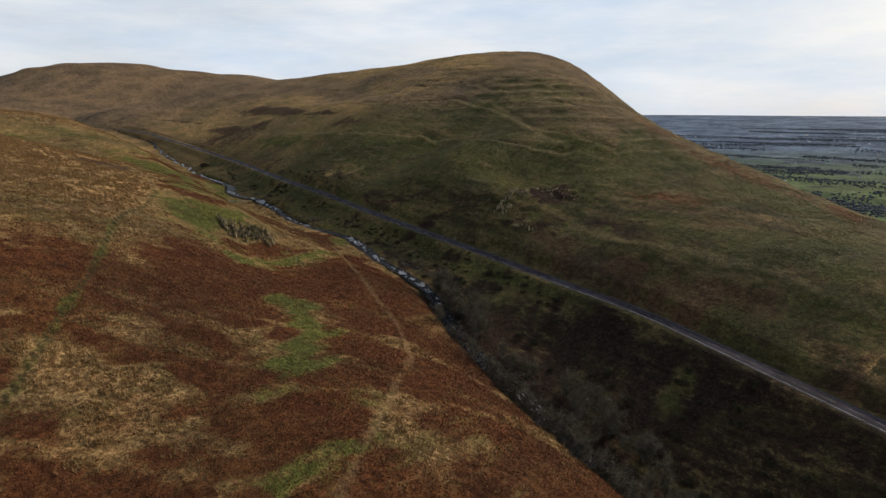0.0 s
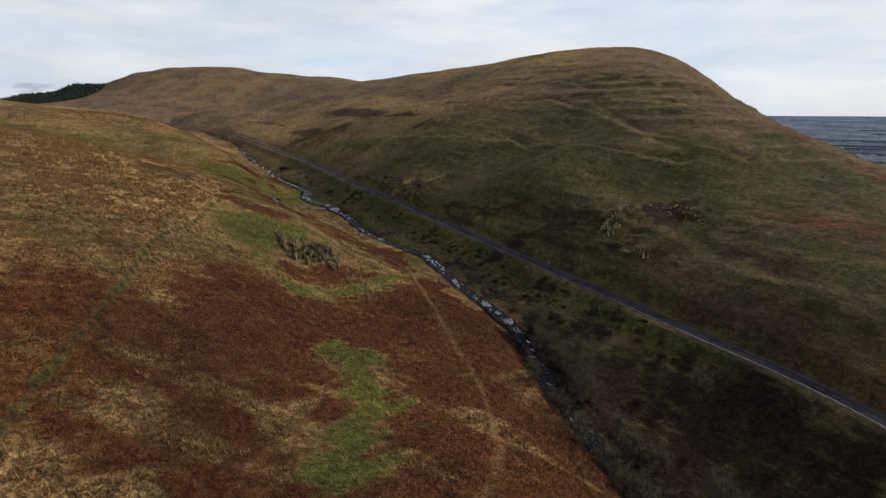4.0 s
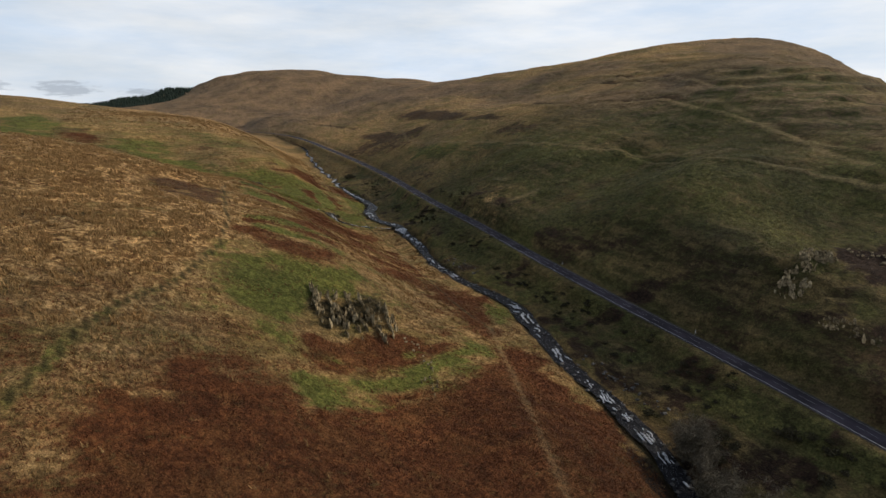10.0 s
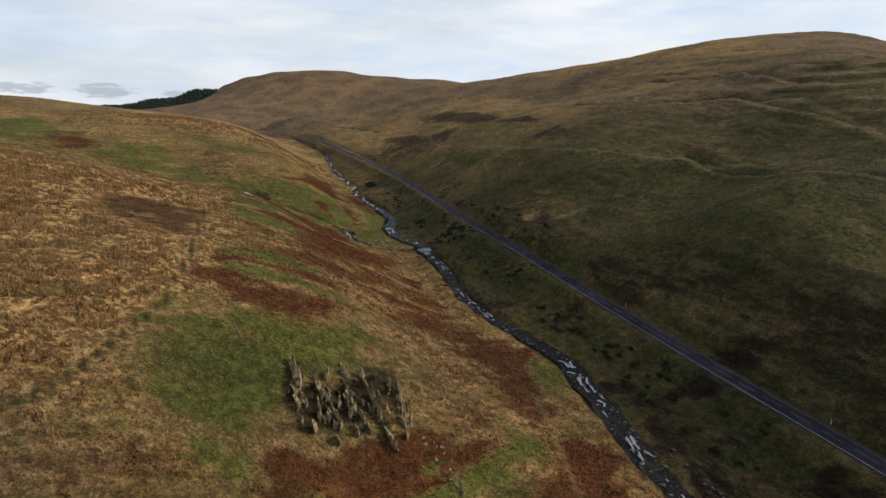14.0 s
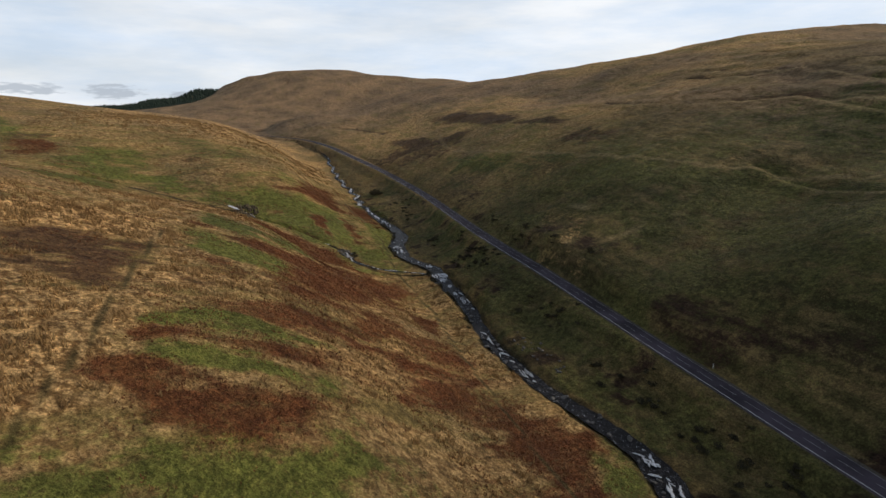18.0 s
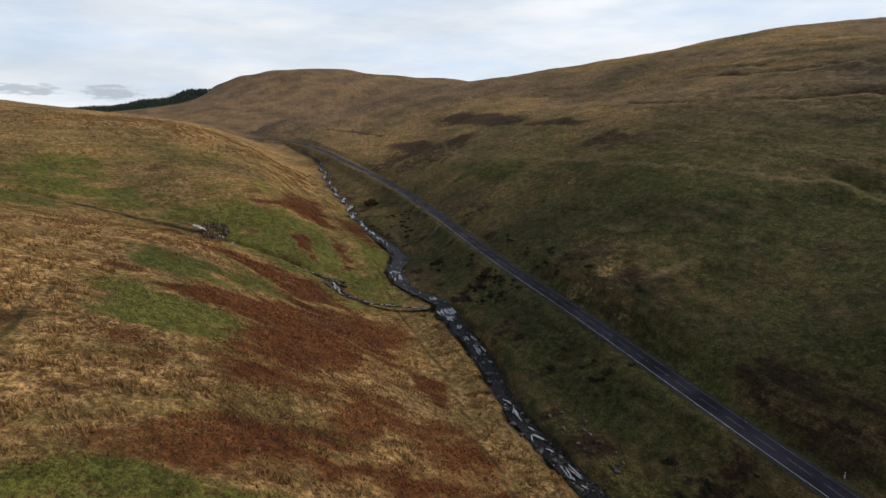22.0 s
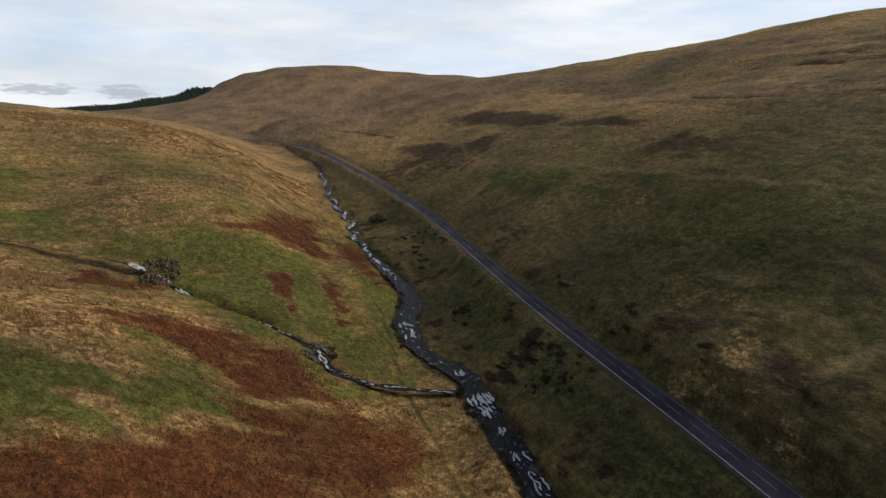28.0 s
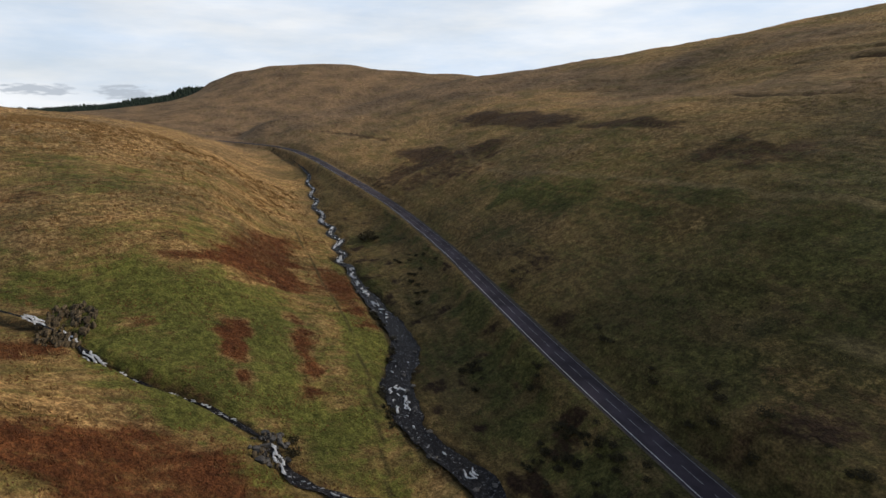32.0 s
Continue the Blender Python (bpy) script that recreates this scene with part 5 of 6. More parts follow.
for k, (u0, long_, strands, share, drop) in enumerate((
        (186.5, 2.8, 14, 1.0, 0.7), (131.5, 4.0, 3, 0.5, 0.3), (160, 3.5, 3, 0.6, 0.2), (197.5, 2.6, 3, 0.7, 0.3), (220, 2.5, 3, 0.6, 0.2), (226.9, 2.2, 3, 0.6, 0.2),
        (291, 3.5, 3, 0.7, 0.3), (335.5, 5.0, 5, 0.9, 0.8), (352, 4.0, 3, 0.8, 0.4), (366, 4.5, 3, 0.8, 0.5), (380, 6.0, 5, 0.9, 0.8), (398, 4.0, 3, 0.8, 0.5), (420, 7.0, 5, 0.9, 0.9), (436, 5.0, 3, 0.9, 0.6),
        (45, 3.2, 4, 0.7, 0.4), (22, 4.0, 4, 0.7, 0.4), (7, 4.0, 4, 0.7, 0.4), (15, 2.4, 3, 0.6, 0.2), (63.5, 3.0, 3, 0.6, 0.3), (75.5, 3.2, 4, 0.7, 0.3), (67, 3.4, 3, 0.8, 0.4), (111.5, 3.4, 4, 0.7, 0.3),
        (41, 2.4, 3, 0.6, 0.2), (1.5, 3.0, 3, 0.6, 0.3), (-66, 5.5, 5, 0.9, 1.4), (-60, 2.2, 2, 0.6, 0.3), (168, 2.4, 3, 0.5, 0.2), (176, 2.4, 3, 0.6, 0.2), (305, 3, 3, 0.7, 0.3), (318, 3, 3, 0.7, 0.3), (272, 2.6, 3, 0.6, 0.2))):
    cascade(u0, long_, strands, share, 300 + k, drop)

# the side burn: a thin ribbon with two falls
SB = np.array(SIDE_BURN, float)
sb_s = np.linspace(0, 1, 120)
left, mid, right = [], [], []
for s in sb_s:
    u, v, z, a = along_line(SIDE_BURN, s)
    x, y = to_xy(u, v)
    nx, ny = -math.sin(a), math.cos(a)
    for row, o in ((left, 0.42), (mid, 0.0), (right, -0.42)):
        o *= (0.45 + 0.55 * float(step(0.3, 0.42, s)) + 1.1 * float(step(0.74, 0.84, s))) * (1 + 0.35 * math.sin(61 * s + 9 * o) + 0.3 * math.sin(137 * s - 7 * o))
        row.append((x + nx * o, y + ny * o, z - 0.08 + 0.06 * math.sin(9 * s + o)))
P = np.stack([np.array(left), np.array(mid), np.array(right)], 1)
side_burn = tagged(new("side_water", mesh_from("side_water", P.reshape(-1, 3), grid_faces(len(sb_s), 3)[:, ::-1], WATER, True)), "narrow side burn tumbling over two white falls", "stream", kind="structure")


def fall(s0, s1, offset, width, seed):
    """A strand of falling water along part of the side burn."""
    r = np.random.RandomState(seed)
    rows = []
    for k, s in enumerate(np.linspace(s0, s1, 14)):
        u, v, z, a = along_line(SIDE_BURN, s)
        x, y = to_xy(u, v)
        nx, ny = -math.sin(a), math.cos(a)
        o = offset + 0.16 * math.sin(0.9 * k + seed) + 0.05 * r.randn()
        w = width * (0.5 + 0.8 * r.rand()) * (0.3 if k in (0, 13) else 1)
        lift = 0.12 + 0.12 * r.rand()
        rows.append([(x + nx * (o + w), y + ny * (o + w), z + lift - 0.1), (x + nx * o, y + ny * o, z + lift + 0.1), (x + nx * (o - w), y + ny * (o - w), z + lift - 0.1)])
    P = np.array(rows)
    return mesh_from("white_fall", P.reshape(-1, 3), grid_faces(14, 3)[:, ::-1], FOAM, True)


for k, (s0, s1, o, w) in enumerate(((0.385, 0.412, 0.5, 0.26), (0.386, 0.418, -0.1, 0.22), (0.39, 0.41, -0.8, 0.2), (0.435, 0.468, 0.5, 0.28), (0.44, 0.46, -0.2, 0.18), (0.49, 0.525, 0.6, 0.28), (0.485, 0.53, -0.1, 0.25), (0.495, 0.52, -0.8, 0.22), (0.55, 0.562, 0.0, 0.3), (0.76, 0.79, 0.3, 0.3), (0.77, 0.80, -0.4, 0.25), (0.66, 0.672, 0, 0.16), (0.62, 0.628, 0, 0.14))):
    part("white_fall", fall(s0, s1, o, w, 60 + k), side_burn, "white tumbling fall")

for k in range(46):
    s = rng.uniform(0.80, 0.99) if k % 3 else rng.uniform(0.55, 0.8)
    u, v, z, a = along_line(SIDE_BURN, s)
    x, y = to_xy(u, v + rng.uniform(-0.35, 0.35))
    f = part("foam", FLECKS[rng.randint(6)], side_burn)
    q = rng.uniform(0.3, 0.9)
    f.matrix_basis = pose(x, y, z + 0.10, 0, 0, math.degrees(a) + rng.uniform(-25, 25)) @ Matrix.Diagonal((q * 1.6, q * 0.6, q, 1))

# ---- rocks ----


def rock_mesh(name, seed, mat, tall=1.0, flat=0.0):
    """A broken, faceted stone about a metre across."""
    r = np.random.RandomState(seed)
    bm = bmesh.new()
    bmesh.ops.create_icosphere(bm, subdivisions=2, radius=0.5)
    cuts = r.randn(7, 3)
    cuts /= np.linalg.norm(cuts, axis=1)[:, None]
    for p in bm.verts:
        c = np.array(p.co)
        for k in cuts:
            d = c @ k - 0.33
            if d > 0:
                c = c - k * d * 0.9
        c = c * (1 + 0.12 * r.randn())
        p.co = (c[0], c[1] * (1 - flat), c[2] * tall)
    me = bpy.data.meshes.new(name)
    bm.to_mesh(me)
    bm.free()
    me.materials.append(mat)
    return me


BOULDERS = [rock_mesh("boulder", 70 + i, WETROCK, 0.75) for i in range(5)]
SLABS = [rock_mesh("rock", 80 + i, ROCK, 2.1, 0.5) for i in range(6)]
FALLSTONES = [rock_mesh("rock", 95 + i, FALLROCK, 0.9, 0.35) for i in range(4)]
STONES = [rock_mesh("stone", 90 + i, ROCK, 0.8) for i in range(4)]
for k in range(300):
    u = rng.uniform(-75, 430)
    w = float(curve(BURN_W, np.array([u]), 1)[0])
    v = float(curve(BURN, np.array([u]), 1)[0]) + rng.choice([-1, 1]) * (w * rng.uniform(0.3, 1.5) + rng.uniform(0, 0.6))
    x, y = to_xy(u, v)
    s = rng.uniform(0.35, 1.25)
    b = new("boulder", BOULDERS[k % 5])
    b.matrix_basis = pose(x, y, float(curve(BURN, np.array([u]), 2)[0]) + 0.05 * s, rng.uniform(-15, 15), rng.uniform(-15, 15), rng.uniform(0, 360)) @ Matrix.Diagonal((s * 1.2, s, s * 0.8, 1))
    tagged(b, "dark wet boulder in the bed of the burn", "boulder", "boulders in the burn")


def crag(label, u0, v0, ru, rv, count, low, high, meshes, seed, lean=12, tiers=0):
    """A broken outcrop: many blocks standing out of the slope, in tiers where the rock is layered."""
    r = np.random.RandomState(seed)
    x0, y0 = to_xy(u0, v0)
    z0 = float(on_ground(x0, y0))
    base = tagged(new("rock_outcrop"), label, "rock outcrop", "rock outcrops")
    base.location = (x0, y0, z0)
    for k in range(count):
        a, d = r.uniform(0, 2 * math.pi), math.sqrt(r.rand())
        du, dv = ru * d * math.cos(a), rv * d * math.sin(a)
        if tiers and k % 4:
            dv = (r.randint(tiers) + 0.5 - tiers / 2) * 2 * rv / tiers + 0.35 * r.randn() + 0.12 * du
            du = ru * (1 - (dv / rv / 1.3) ** 2) * (0.5 * math.sin(seed + 2.2 * dv) + 0.9 * r.uniform(-0.6, 0.6))
        x, y = to_xy(u0 + du, v0 + dv)
        s = r.uniform(low, high)
        p = part("rock", meshes[r.randint(len(meshes))], base)
        p.matrix_basis = pose(x - x0, y - y0, float(on_ground(x, y)) - z0 + 0.06 * s, r.uniform(-lean, lean), r.uniform(-lean, lean), 133 + r.uniform(-25, 25)) @ Matrix.Diagonal((s * r.uniform(0.5, 1.1), s * r.uniform(0.5, 1.1), s, 1))
    return base


crag("broken brown crag of upright slabs jutting from the bracken slope", 50, -55, 9.5, 10.5, 210, 0.5, 2.0, SLABS, 1, 20, 5)
crag("scatter of pale stones below the crag", 40, -43, 7, 3, 16, 0.4, 1.0, STONES, 2)
crag("pair of grey stones among dead bracken", 28, -46, 4, 2.5, 10, 0.5, 1.3, SLABS, 3)
crag("pale grey slabs of a crag above the road", 18, 67, 3.5, 7, 60, 0.7, 2.4, SLABS, 4, 16)
crag("pale grey slabs at the foot of the crag above the road", 16.5, 55, 3.5, 6, 45, 0.6, 1.8, SLABS, 14, 16)
crag("small broken ledge of pale rock above the road", -1, 48, 7, 2.5, 34, 0.5, 1.4, SLABS, 15, 16)
crag("low dark ledge of rock on the hillside", 6, 83, 14, 5, 40, 0.6, 1.6, STONES, 5)
crag("rocks either side of the upper waterfall", 243.5, -52, 8.5, 4.8, 170, 0.6, 2.3, FALLSTONES, 6)
crag("dark rocks round the lower waterfall", 209, -19, 3.8, 3.2, 70, 0.6, 1.9, FALLSTONES + BOULDERS, 7)
crag("stony bank below the road", 118, 10, 12, 3, 26, 0.5, 1.3, BOULDERS, 8)
crag("stony bank of the gorge", 25, 6, 16, 3, 34, 0.5, 1.4, BOULDERS, 9)
crag("low stones on the moor", 292, -83, 6, 2, 14, 0.4, 1.0, STONES, 10)

# ---- trees and bushes ----


def tube(path, radii, sides=5):
    """Corners and faces of a tapering limb."""
    verts, faces = [], []
    for i, (p, r) in enumerate(zip(path, radii)):
        d = Vector(path[min(i + 1, len(path) - 1)]) - Vector(path[max(i - 1, 0)])
        q = d.to_track_quat("Z", "Y")
        for k in range(sides):
            a = 2 * math.pi * k / sides
            verts.append(tuple(Vector(p) + q @ Vector((r * math.cos(a), r * math.sin(a), 0))))
    for i in range(len(path) - 1):
        for k in range(sides):
            q = (k + 1) % sides
            faces.append((i * sides + k, i * sides + q, (i + 1) * sides + q, (i + 1) * sides + k))
    return verts, faces


def join(pieces):
    verts, faces = [], []
    for v, f in pieces:
        faces += [tuple(i + len(verts) for i in q) for q in f]
        verts += v
    return verts, faces


def bare_tree(seed, height):
    """A leafless birch or alder: trunk, limbs and a haze of fine twigs."""
    r = np.random.RandomState(seed)
    limbs, tips = [], []
    path = [(0.06 * height * math.sin(0.9 * k + seed) * k / 6, 0.05 * height * math.cos(1.3 * k + seed) * k / 6, height * 0.8 * k / 6) for k in range(7)]
    limbs.append(tube(path, [0.028 * height * (1 - 0.13 * k) for k in range(7)], 6))
    for k in range(15):
        b = np.array(path[1 + k % 6]) + np.array((0, 0, height * 0.05 * r.rand()))
        a, up = r.uniform(0, 2 * math.pi), r.uniform(0.35, 0.9)
        l = height * r.uniform(0.22, 0.42)
        pts = [b + np.array((math.cos(a + 0.25 * j * r.randn()) * l * j / 4, math.sin(a) * l * j / 4, up * l * j / 4 + 0.1 * l * (j / 4) ** 2)) for j in range(5)]
        limbs.append(tube([tuple(p) for p in pts], [0.010 * height * (1 - 0.2 * j) for j in range(5)], 4))
        tips += [(p, a) for p in pts[1:]]
    tips.append((np.array(path[-1]), 0))
    tw_v, tw_f = [], []
    for k in range(1700):
        p, a = tips[r.randint(len(tips))]
        o = np.array(p) + r.randn(3) * height * np.array((0.055, 0.055, 0.05))
        d = r.randn(3) + np.array((0.6 * math.cos(a), 0.6 * math.sin(a), 0.7))
        d *= height * r.uniform(0.05, 0.12) / np.linalg.norm(d)
        side = np.cross(d, r.randn(3))
        side *= 0.0075 * height / (np.linalg.norm(side) + 1e-6)
        n = len(tw_v)
        tw_v += [tuple(o - side), tuple(o + side), tuple(o + d)]
        tw_f.append((n, n + 1, n + 2))
    v, f = join(limbs)
    trunk = mesh_from("trunk", v, f, BARK, True)
    return trunk, mesh_from("crown", tw_v, tw_f, TWIG)


def plant(name, label, category, group, pieces, x, y, scale, turn, sink=0.1):
    base = tagged(new(name), label, category, group)
    for nm, me in pieces:
        part(nm, me, base)
    base.matrix_basis = pose(x, y, float(on_ground(x, y)) - sink, 0, 0, turn) @ Matrix.Diagonal((scale, scale, scale, 1))
    return base


TREES = [bare_tree(100 + k, 6.5) for k in range(4)]
spots = 0
while spots < 84:
    u = rng.uniform(-125, 2)
    side = rng.uniform(-9, 15) if u < -15 else rng.uniform(3, 9)
    v = float(curve(BURN, np.array([u]), 1)[0]) + side
    if abs(side) < 2.5 or v > float(curve(ROAD, np.array([u]), 1)[0]) - 6:
        continue
    x, y = to_xy(u, v)
    trunk, crown = TREES[spots % 4]
    plant("tree", "bare grey-brown tree in the wooded gorge of the burn", "tree", "bare trees in the gorge", (("trunk", trunk), ("crown", crown)), x, y, rng.uniform(0.7, 1.3), rng.uniform(0, 360))
    spots += 1


def bush_meshes(seed):
    """A low dark bush: a fan of stems and many small leaf blades."""
    r = np.random.RandomState(seed)
    stems = []
    for k in range(9):
        a, l = r.uniform(0, 2 * math.pi), r.uniform(0.3, 0.65)
        stems.append(tube([(0, 0, -0.1), (0.35 * l * math.cos(a), 0.35 * l * math.sin(a), 0.5 * l), (0.9 * l * math.cos(a), 0.9 * l * math.sin(a), 0.8 * l)], [0.03, 0.02, 0.008], 4))
    v, f = join(stems)
    lv, lf = [], []
    lobes = [(r.uniform(-0.55, 0.55), r.uniform(-0.55, 0.55), r.uniform(0.2, 0.5), r.uniform(0.25, 0.5)) for _ in range(7)]
    for k in range(620):
        cx, cy, cz, rad = lobes[r.randint(7)]
        d = r.randn(3)
        d /= np.linalg.norm(d)
        o = np.array((cx, cy, cz)) + d * rad * r.uniform(0.6, 1.05) * np.array((1, 1, 0.75))
        if o[2] < -0.05:
            continue
        s1, s2 = r.randn(3) * 0.045, r.randn(3) * 0.075 + d * 0.04
        n = len(lv)
        lv += [tuple(o - s1), tuple(o + s1), tuple(o + s2)]
        lf.append((n, n + 1, n + 2))
    return mesh_from("stems", v, f, BARK), mesh_from("foliage", lv, lf, BUSH)


BUSHES = [bush_meshes(130 + k) for k in range(4)]
spots = 0
while spots < 220:
    u = rng.uniform(-40, 300) if spots % 2 else rng.uniform(140, 270)
    vb, vr = float(curve(BURN, np.array([u]), 1)[0]), float(curve(ROAD, np.array([u]), 1)[0])
    v = rng.uniform(max(vb + 2.5, vr - 17), vr + (12 if spots % 4 == 0 else -4.6)) if spots % 6 else vb - rng.uniform(2.5, 4)
    x, y = to_xy(u, v)
    if abs(v - vr) < 4.4 or grain(np.array([x]), np.array([y]), 14, 2, 30)[0] < 0.0:
        continue
    stems, leaf = BUSHES[spots % 4]
    plant("bush", "low dark heather and bramble bush on the bank", "bush", "bushes on the banks", (("stems", stems), ("foliage", leaf)), x, y, rng.uniform(0.6, 1.45), rng.uniform(0, 360), 0.05)
    spots += 1
spots = 0
while spots < 70:
    u = rng.uniform(-130, 25)
    vb, vr = float(curve(BURN, np.array([u]), 1)[0]), float(curve(ROAD, np.array([u]), 1)[0])
    v = rng.uniform(vb + 3, vr - 5)
    x, y = to_xy(u, v)
    stems, leaf = BUSHES[spots % 4]
    plant("bush", "dark tangled scrub bush in the gorge", "bush", "scrub in the gorge", (("stems", stems), ("foliage", leaf)), x, y, rng.uniform(0.9, 2.2), rng.uniform(0, 360), 0.05)
    spots += 1
for u, v, s in ((332, 27, 3.4), (336, 30, 2.8), (329, 30, 2.6), (208, -15.5, 1.5), (211, -15, 1.2)):
    x, y = to_xy(u, v)
    stems, leaf = BUSHES[int(u) % 4]
    plant("bush", "large dark bush beside the burn", "bush", "bushes on the banks", (("stems", stems), ("foliage", leaf)), x, y, s, 40 * s, 0.1)

# the planted conifers on the far ridge
cv, cf = [], []
for k in range(3600):
    s = rng.rand() * (len(WOOD_CREST) - 2) + 0.5
    i = int(s)
    p = np.array(WOOD_CREST[i]) * (1 - s + i) + np.array(WOOD_CREST[i + 1]) * (s - i)
    w, q = rng.uniform(-60, 250), math.hypot(p[0], p[1])
    x, y = p[0] * (1 - w / q) + rng.uniform(-25, 25), p[1] * (1 - w / q) + rng.uniform(-25, 25)
    z, h = float(on_ground(x, y)), rng.uniform(8, 14)
    for level in range(2):
        n = len(cv)
        rad = h * (0.24 - 0.08 * level)
        lo = z + h * (0.08 + 0.40 * level)
        turn = rng.rand()
        cv += [(x + rad * math.cos(a + turn), y + rad * math.sin(a + turn), lo) for a in (0, 1.26, 2.51, 3.77, 5.03)] + [(x, y, z + h * (0.65 + 0.35 * level))]
        cf += [(n + q, n + (q + 1) % 5, n + 5) for q in range(5)]
tagged(new("conifer_wood", mesh_from("conifer_wood", cv, cf, NEEDLE)), "dark conifer plantation on the far ridge", "woodland", kind="stuff")

# ---- small things by the road and on the plain ----


def box(w, d, h, z=0.0):
    v = [(sx * w / 2, sy * d / 2, z + q * h) for q in (0, 1) for sx, sy in ((-1, -1), (1, -1), (1, 1), (-1, 1))]
    return v, [(3, 2, 1, 0), (4, 5, 6, 7), (0, 1, 5, 4), (1, 2, 6, 5), (2, 3, 7, 6), (3, 0, 4, 7)]


post_body = mesh_from("post", *tube([(0, 0, -0.2), (0, 0, 0.9), (0, 0, 1.1)], [0.075, 0.07, 0.05], 6), POSTWHITE)
post_band = mesh_from("reflector", *tube([(0, 0, 0.78), (0, 0, 0.92)], [0.082, 0.08], 6), SLATE)
for u, v in ((87, 35.0), (28, 33.6)):
    x, y = to_xy(u, v)
    plant("marker_post", "white marker post on the road verge", "post", "marker posts", (("post", post_body), ("reflector", post_band)), x, y, 1.0, 40, 0.0)

house_wall = mesh_from("wall", *box(11, 7, 5, -1), HARL)
roof_v = [(-5.8, -3.9, 3.9), (5.8, -3.9, 3.9), (5.8, 0, 7.4), (-5.8, 0, 7.4), (5.8, 3.9, 3.9), (-5.8, 3.9, 3.9)]
house_roof = mesh_from("roof", roof_v, [(0, 1, 2, 3), (3, 2, 4, 5)], SLATE)
house_gable = mesh_from("gable", [(-5.5, -3.5, 3.9), (-5.5, 3.5, 3.9), (-5.5, 0, 7.2), (5.5, -3.5, 3.9), (5.5, 3.5, 3.9), (5.5, 0, 7.2)], [(0, 1, 2), (3, 5, 4)], HARL)
for k in range(34):
    a, d = radians(rng.uniform(16, 42)), rng.uniform(1250, 3300)
    x, y = d * math.sin(a), d * math.cos(a)
    plant("house", "small white house on the distant plain", "house", "houses on the plain", (("wall", house_wall), ("roof", house_roof), ("gable", house_gable)), x, y, rng.uniform(0.45, 0.8), rng.uniform(0, 180), 0.0)
wv_, wf_, n = [], [], 0
for k in range(64):
    # belts of wood, mostly lying across the slope of the plain
    a, d = radians(rng.uniform(13, 50)), 1150 * (3.0 ** rng.rand())
    cx, cy, long_, head = d * math.sin(a), d * math.cos(a), rng.uniform(60, 330), -a + rng.uniform(-0.3, 0.3)
    count, deep = int(rng.uniform(180, 420)), rng.uniform(5, 28)
    t, w = rng.uniform(-1, 1, count) * long_, rng.randn(count) * deep
    x, y = cx + t * math.cos(head) - w * math.sin(head), cy + t * math.sin(head) + w * math.cos(head)
    z, h, rad = on_ground(x, y), rng.uniform(1.6, 4.0, count), rng.uniform(1.6, 4.2, count)
    ring = np.array([0, 1.26, 2.51, 3.77, 5.03]) + k
    sides = rad[:, None] * rng.uniform(0.7, 1.2, (count, 5))
    tree = np.empty((count, 7, 3))
    tree[:, 0] = np.stack([x, y, z - 1], 1)
    tree[:, 1:6] = np.stack([x[:, None] + sides * np.cos(ring), y[:, None] + sides * np.sin(ring), (z + h * 0.5)[:, None] * np.ones(5) + 0.1 * sides], 2)
    tree[:, 6] = np.stack([x + rng.randn(count), y + rng.randn(count), z + h], 1)
    wv_.append(tree.reshape(-1, 3))
    faces = np.array([f for i in range(5) for f in ((0, 1 + (i + 1) % 5, 1 + i), (1 + i, 1 + (i + 1) % 5, 6))])
    wf_.append((faces[None] + (n + 7 * np.arange(count))[:, None, None]).reshape(-1, 3))
    n += 7 * count
wv_, wf_ = np.concatenate(wv_), np.concatenate(wf_)
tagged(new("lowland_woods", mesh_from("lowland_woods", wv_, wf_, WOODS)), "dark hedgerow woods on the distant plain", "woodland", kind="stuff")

# ---- tussocks, fronds and rushes ----


def blades(name, label, mat, x, y, low, high, wide, spread_, count, seed):
    """Tufts of a few blades each, rooted in the ground at the places given."""
    r = np.random.RandomState(seed)
    n = len(x)
    z = on_ground(x, y)
    V = np.empty((n, count, 3, 3))
    a0 = r.rand(n) * 6.283
    for k in range(count):
        a = a0 + 6.283 * k / count + 0.5 * r.randn(n)
        h = r.uniform(low, high, n)
        out = h * spread_ * r.uniform(0.4, 1.3, n)
        w = wide * r.uniform(0.6, 1.4, n)
        bx, by = x + 0.1 * r.randn(n), y + 0.1 * r.randn(n)
        V[:, k, 0] = np.stack([bx - w * np.sin(a), by + w * np.cos(a), z - 0.06], 1)
        V[:, k, 1] = np.stack([bx + w * np.sin(a), by - w * np.cos(a), z - 0.06], 1)
        V[:, k, 2] = np.stack([bx + out * np.cos(a), by + out * np.sin(a), z + h], 1)
    F = np.arange(n * count * 3).reshape(-1, 3)
    tagged(new(name, mesh_from(name, V.reshape(-1, 3), F, mat)), label, "grass" if "bracken" not in name else "bracken", kind="stuff")


def scatter(n, u0, u1, v0, v1, seed):
    r = np.random.RandomState(seed)
    return to_xy(r.uniform(u0, u1, n), r.uniform(v0, v1, n))


def clear_of_ways(x, y):
    u, v = to_uv(x, y)
    ok = np.abs(v - curve(ROAD, u, 1)) > 3.6
    ok &= np.abs(v - curve(BURN, u, 1)) > curve(BURN_W, u, 1) + 1.0
    d, _ = to_line(u, v, SIDE_BURN)
    return ok & (d > 1.3)


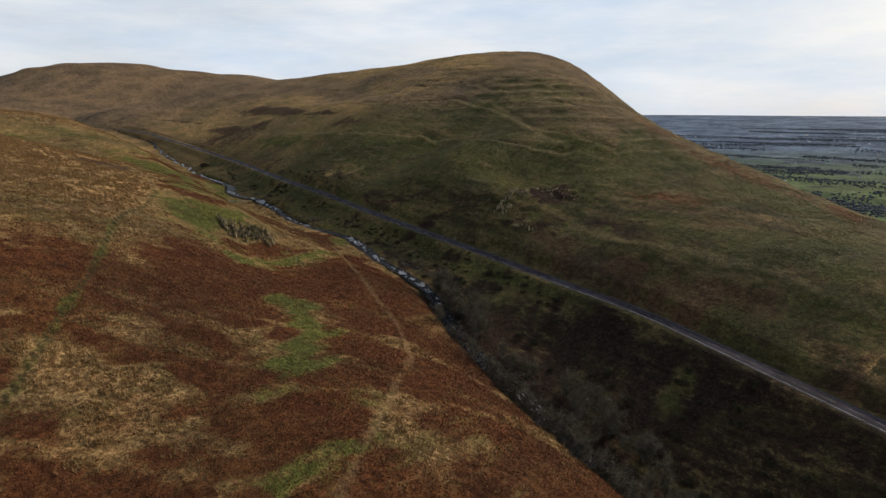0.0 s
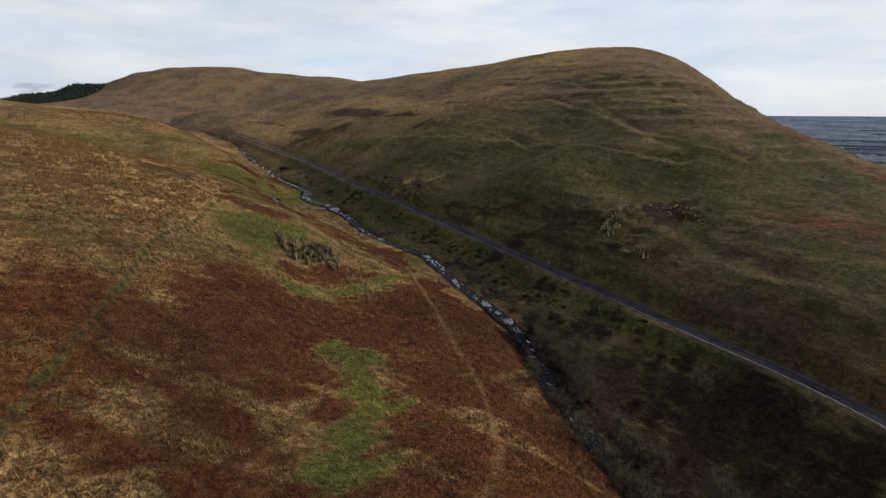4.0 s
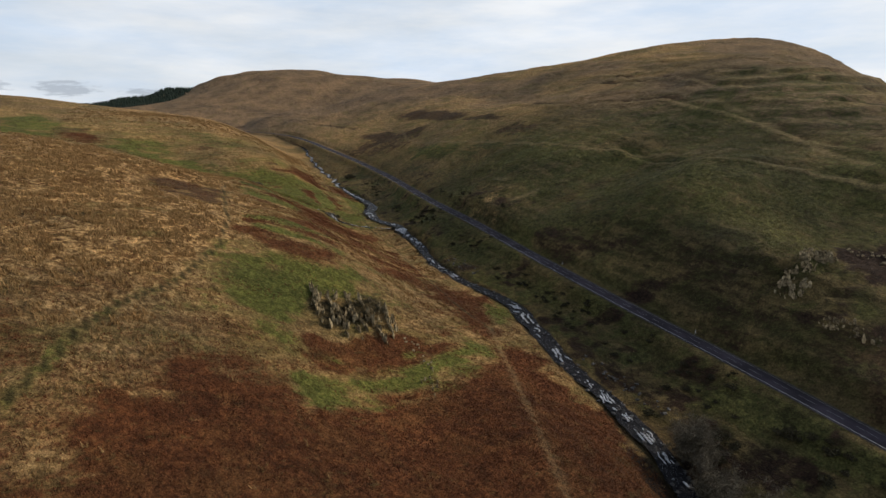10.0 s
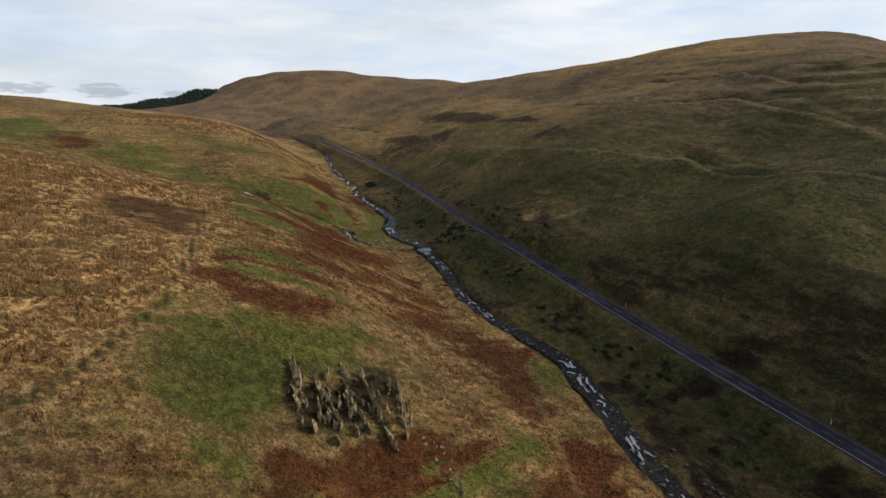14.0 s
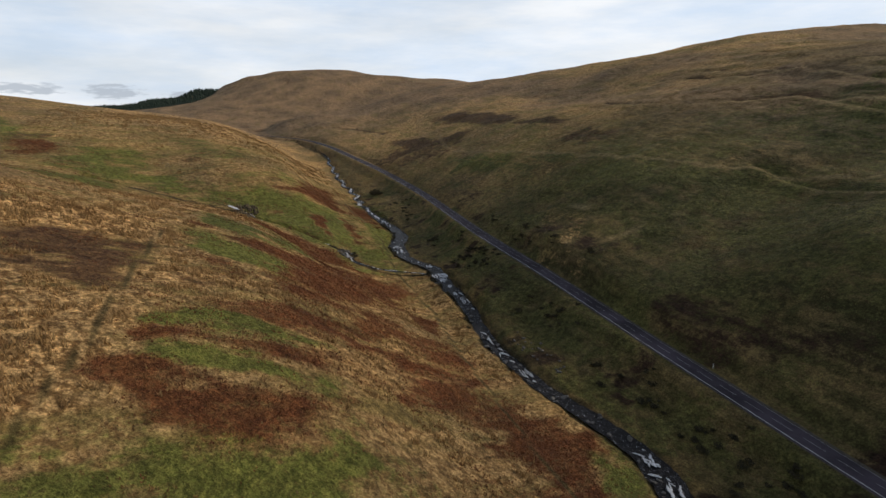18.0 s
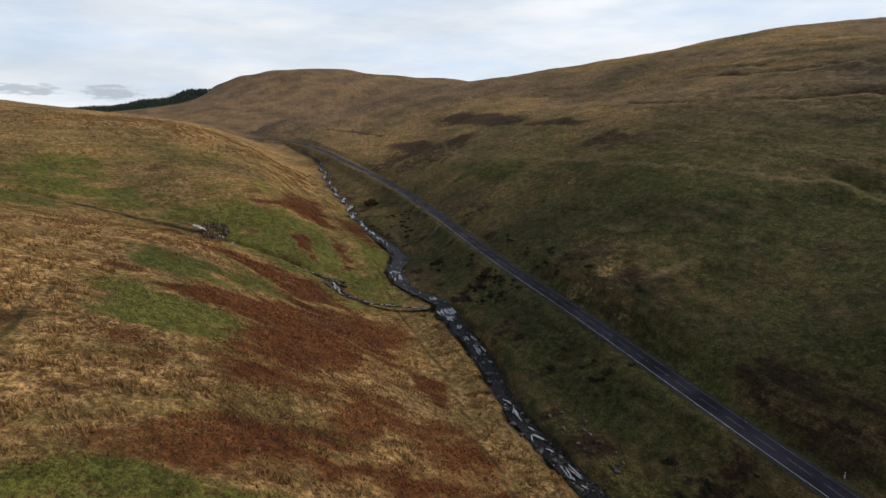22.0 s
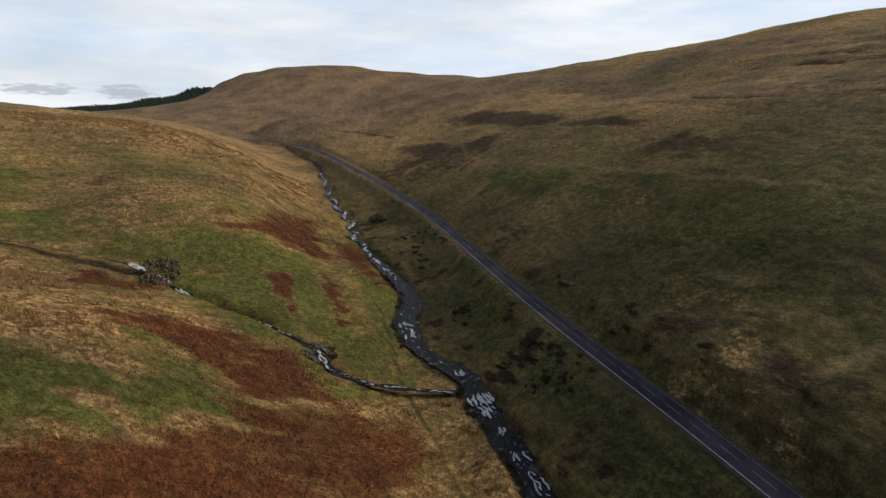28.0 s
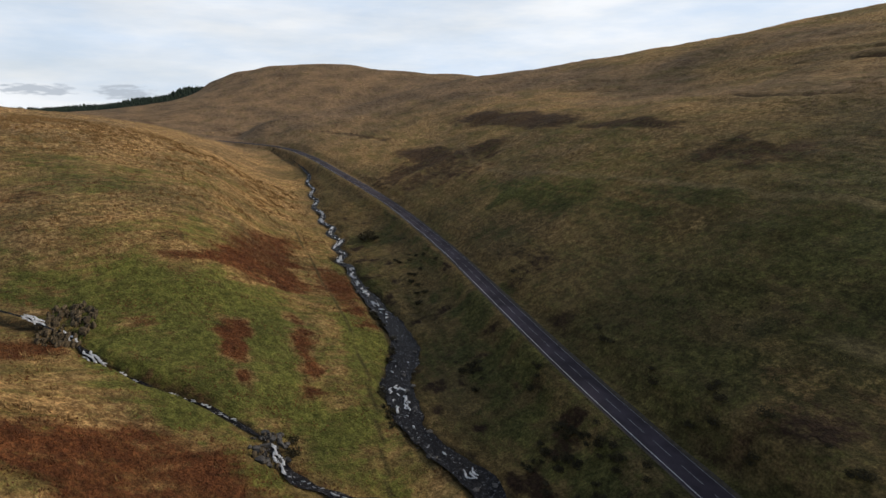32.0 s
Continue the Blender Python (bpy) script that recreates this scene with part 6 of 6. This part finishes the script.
r5 = np.random.RandomState(5)
X, Y = scatter(400000, -125, 420, -150, 12, 51)
C = cover_at(X, Y)
lump = 0.7 * grain(X, Y, 1.5, 2, 40) + 0.6 * grain(X, Y, 3.5, 2, 41) + 0.6 * grain(X, Y, 9.0, 2, 42)
ok = clear_of_ways(X, Y) & (C["rock"] < 0.4) & (C["sunny_side"] > 0.4) & (C["trod"] < 0.25) & (C["pale_track"] < 0.3)
luck = 0.85 * (r5.rand(len(X)) - 0.5)
slant = grain(0.25 * (X * 0.9 + Y * 0.4), Y * 0.9 - X * 0.4, 2.2, 3, 45)
is_rust = ok & (C["bracken"] + 0.6 * lump + slant + luck > 0.5)
is_green = ok & ~is_rust & (C["turf"] + luck > 0.5) & (lump > -0.05)
clumpy = 1.3 * grain(X, Y, 1.9, 2, 46) + 0.5 * grain(X, Y, 7.0, 2, 47)
is_straw = ok & ~is_rust & ~is_green & (C["straw"] * 0.45 - C["turf"] * 0.5 - C["heather"] * 0.4 + clumpy + 0.16 * luck > 0.36)
is_dun = ok & ~is_rust & ~is_green & ~is_straw & (lump + 0.8 * clumpy - 0.2 * C["straw"] > 0.22)
blades("bracken_fronds", "dead russet bracken fronds on the slope", RUSTBLADE, X[is_rust], Y[is_rust], 0.12, 0.34, 0.08, 0.7, 4, 61)
blades("straw_tussocks", "pale straw tussocks of moor grass", STRAWBLADE, X[is_straw], Y[is_straw], 0.40, 0.95, 0.095, 0.6, 4, 62)
blades("rush_tufts", "short green and olive grass tufts", GREENBLADE, X[is_green], Y[is_green], 0.08, 0.24, 0.05, 0.7, 3, 63)
blades("dun_tufts", "dun tufts of withered moor grass", DUNBLADE, X[is_dun], Y[is_dun], 0.15, 0.40, 0.05, 0.7, 3, 65)
X, Y = scatter(200000, -110, 400, 2, 190, 52)
C = cover_at(X, Y)
lump = grain(X, Y, 3.0, 2, 43) + 0.9 * grain(X, Y, 16.0, 3, 44)
ok = clear_of_ways(X, Y) & (C["sunny_side"] < 0.75) & (lump > 0.04) & (C["scrub"] + C["brown"] < 0.4) & (C["pale_track"] < 0.25)
pale = ok & (grain(X, Y, 30.0, 3, 48) + 0.5 * grain(X, Y, 5.0, 2, 49) > 0.13 - 0.22 * step(150, 260, to_uv(X, Y)[0])) & (C["turf"] < 0.4)
dark = ok & ~pale
blades("hill_grass_tufts", "olive hill grass tufts above the road", GREENBLADE, X[dark], Y[dark], 0.14, 0.36, 0.06, 0.7, 3, 64)
blades("pale_hill_tufts", "pale withered grass tufts above the road", DUNBLADE, X[pale], Y[pale], 0.20, 0.50, 0.07, 0.7, 3, 66)
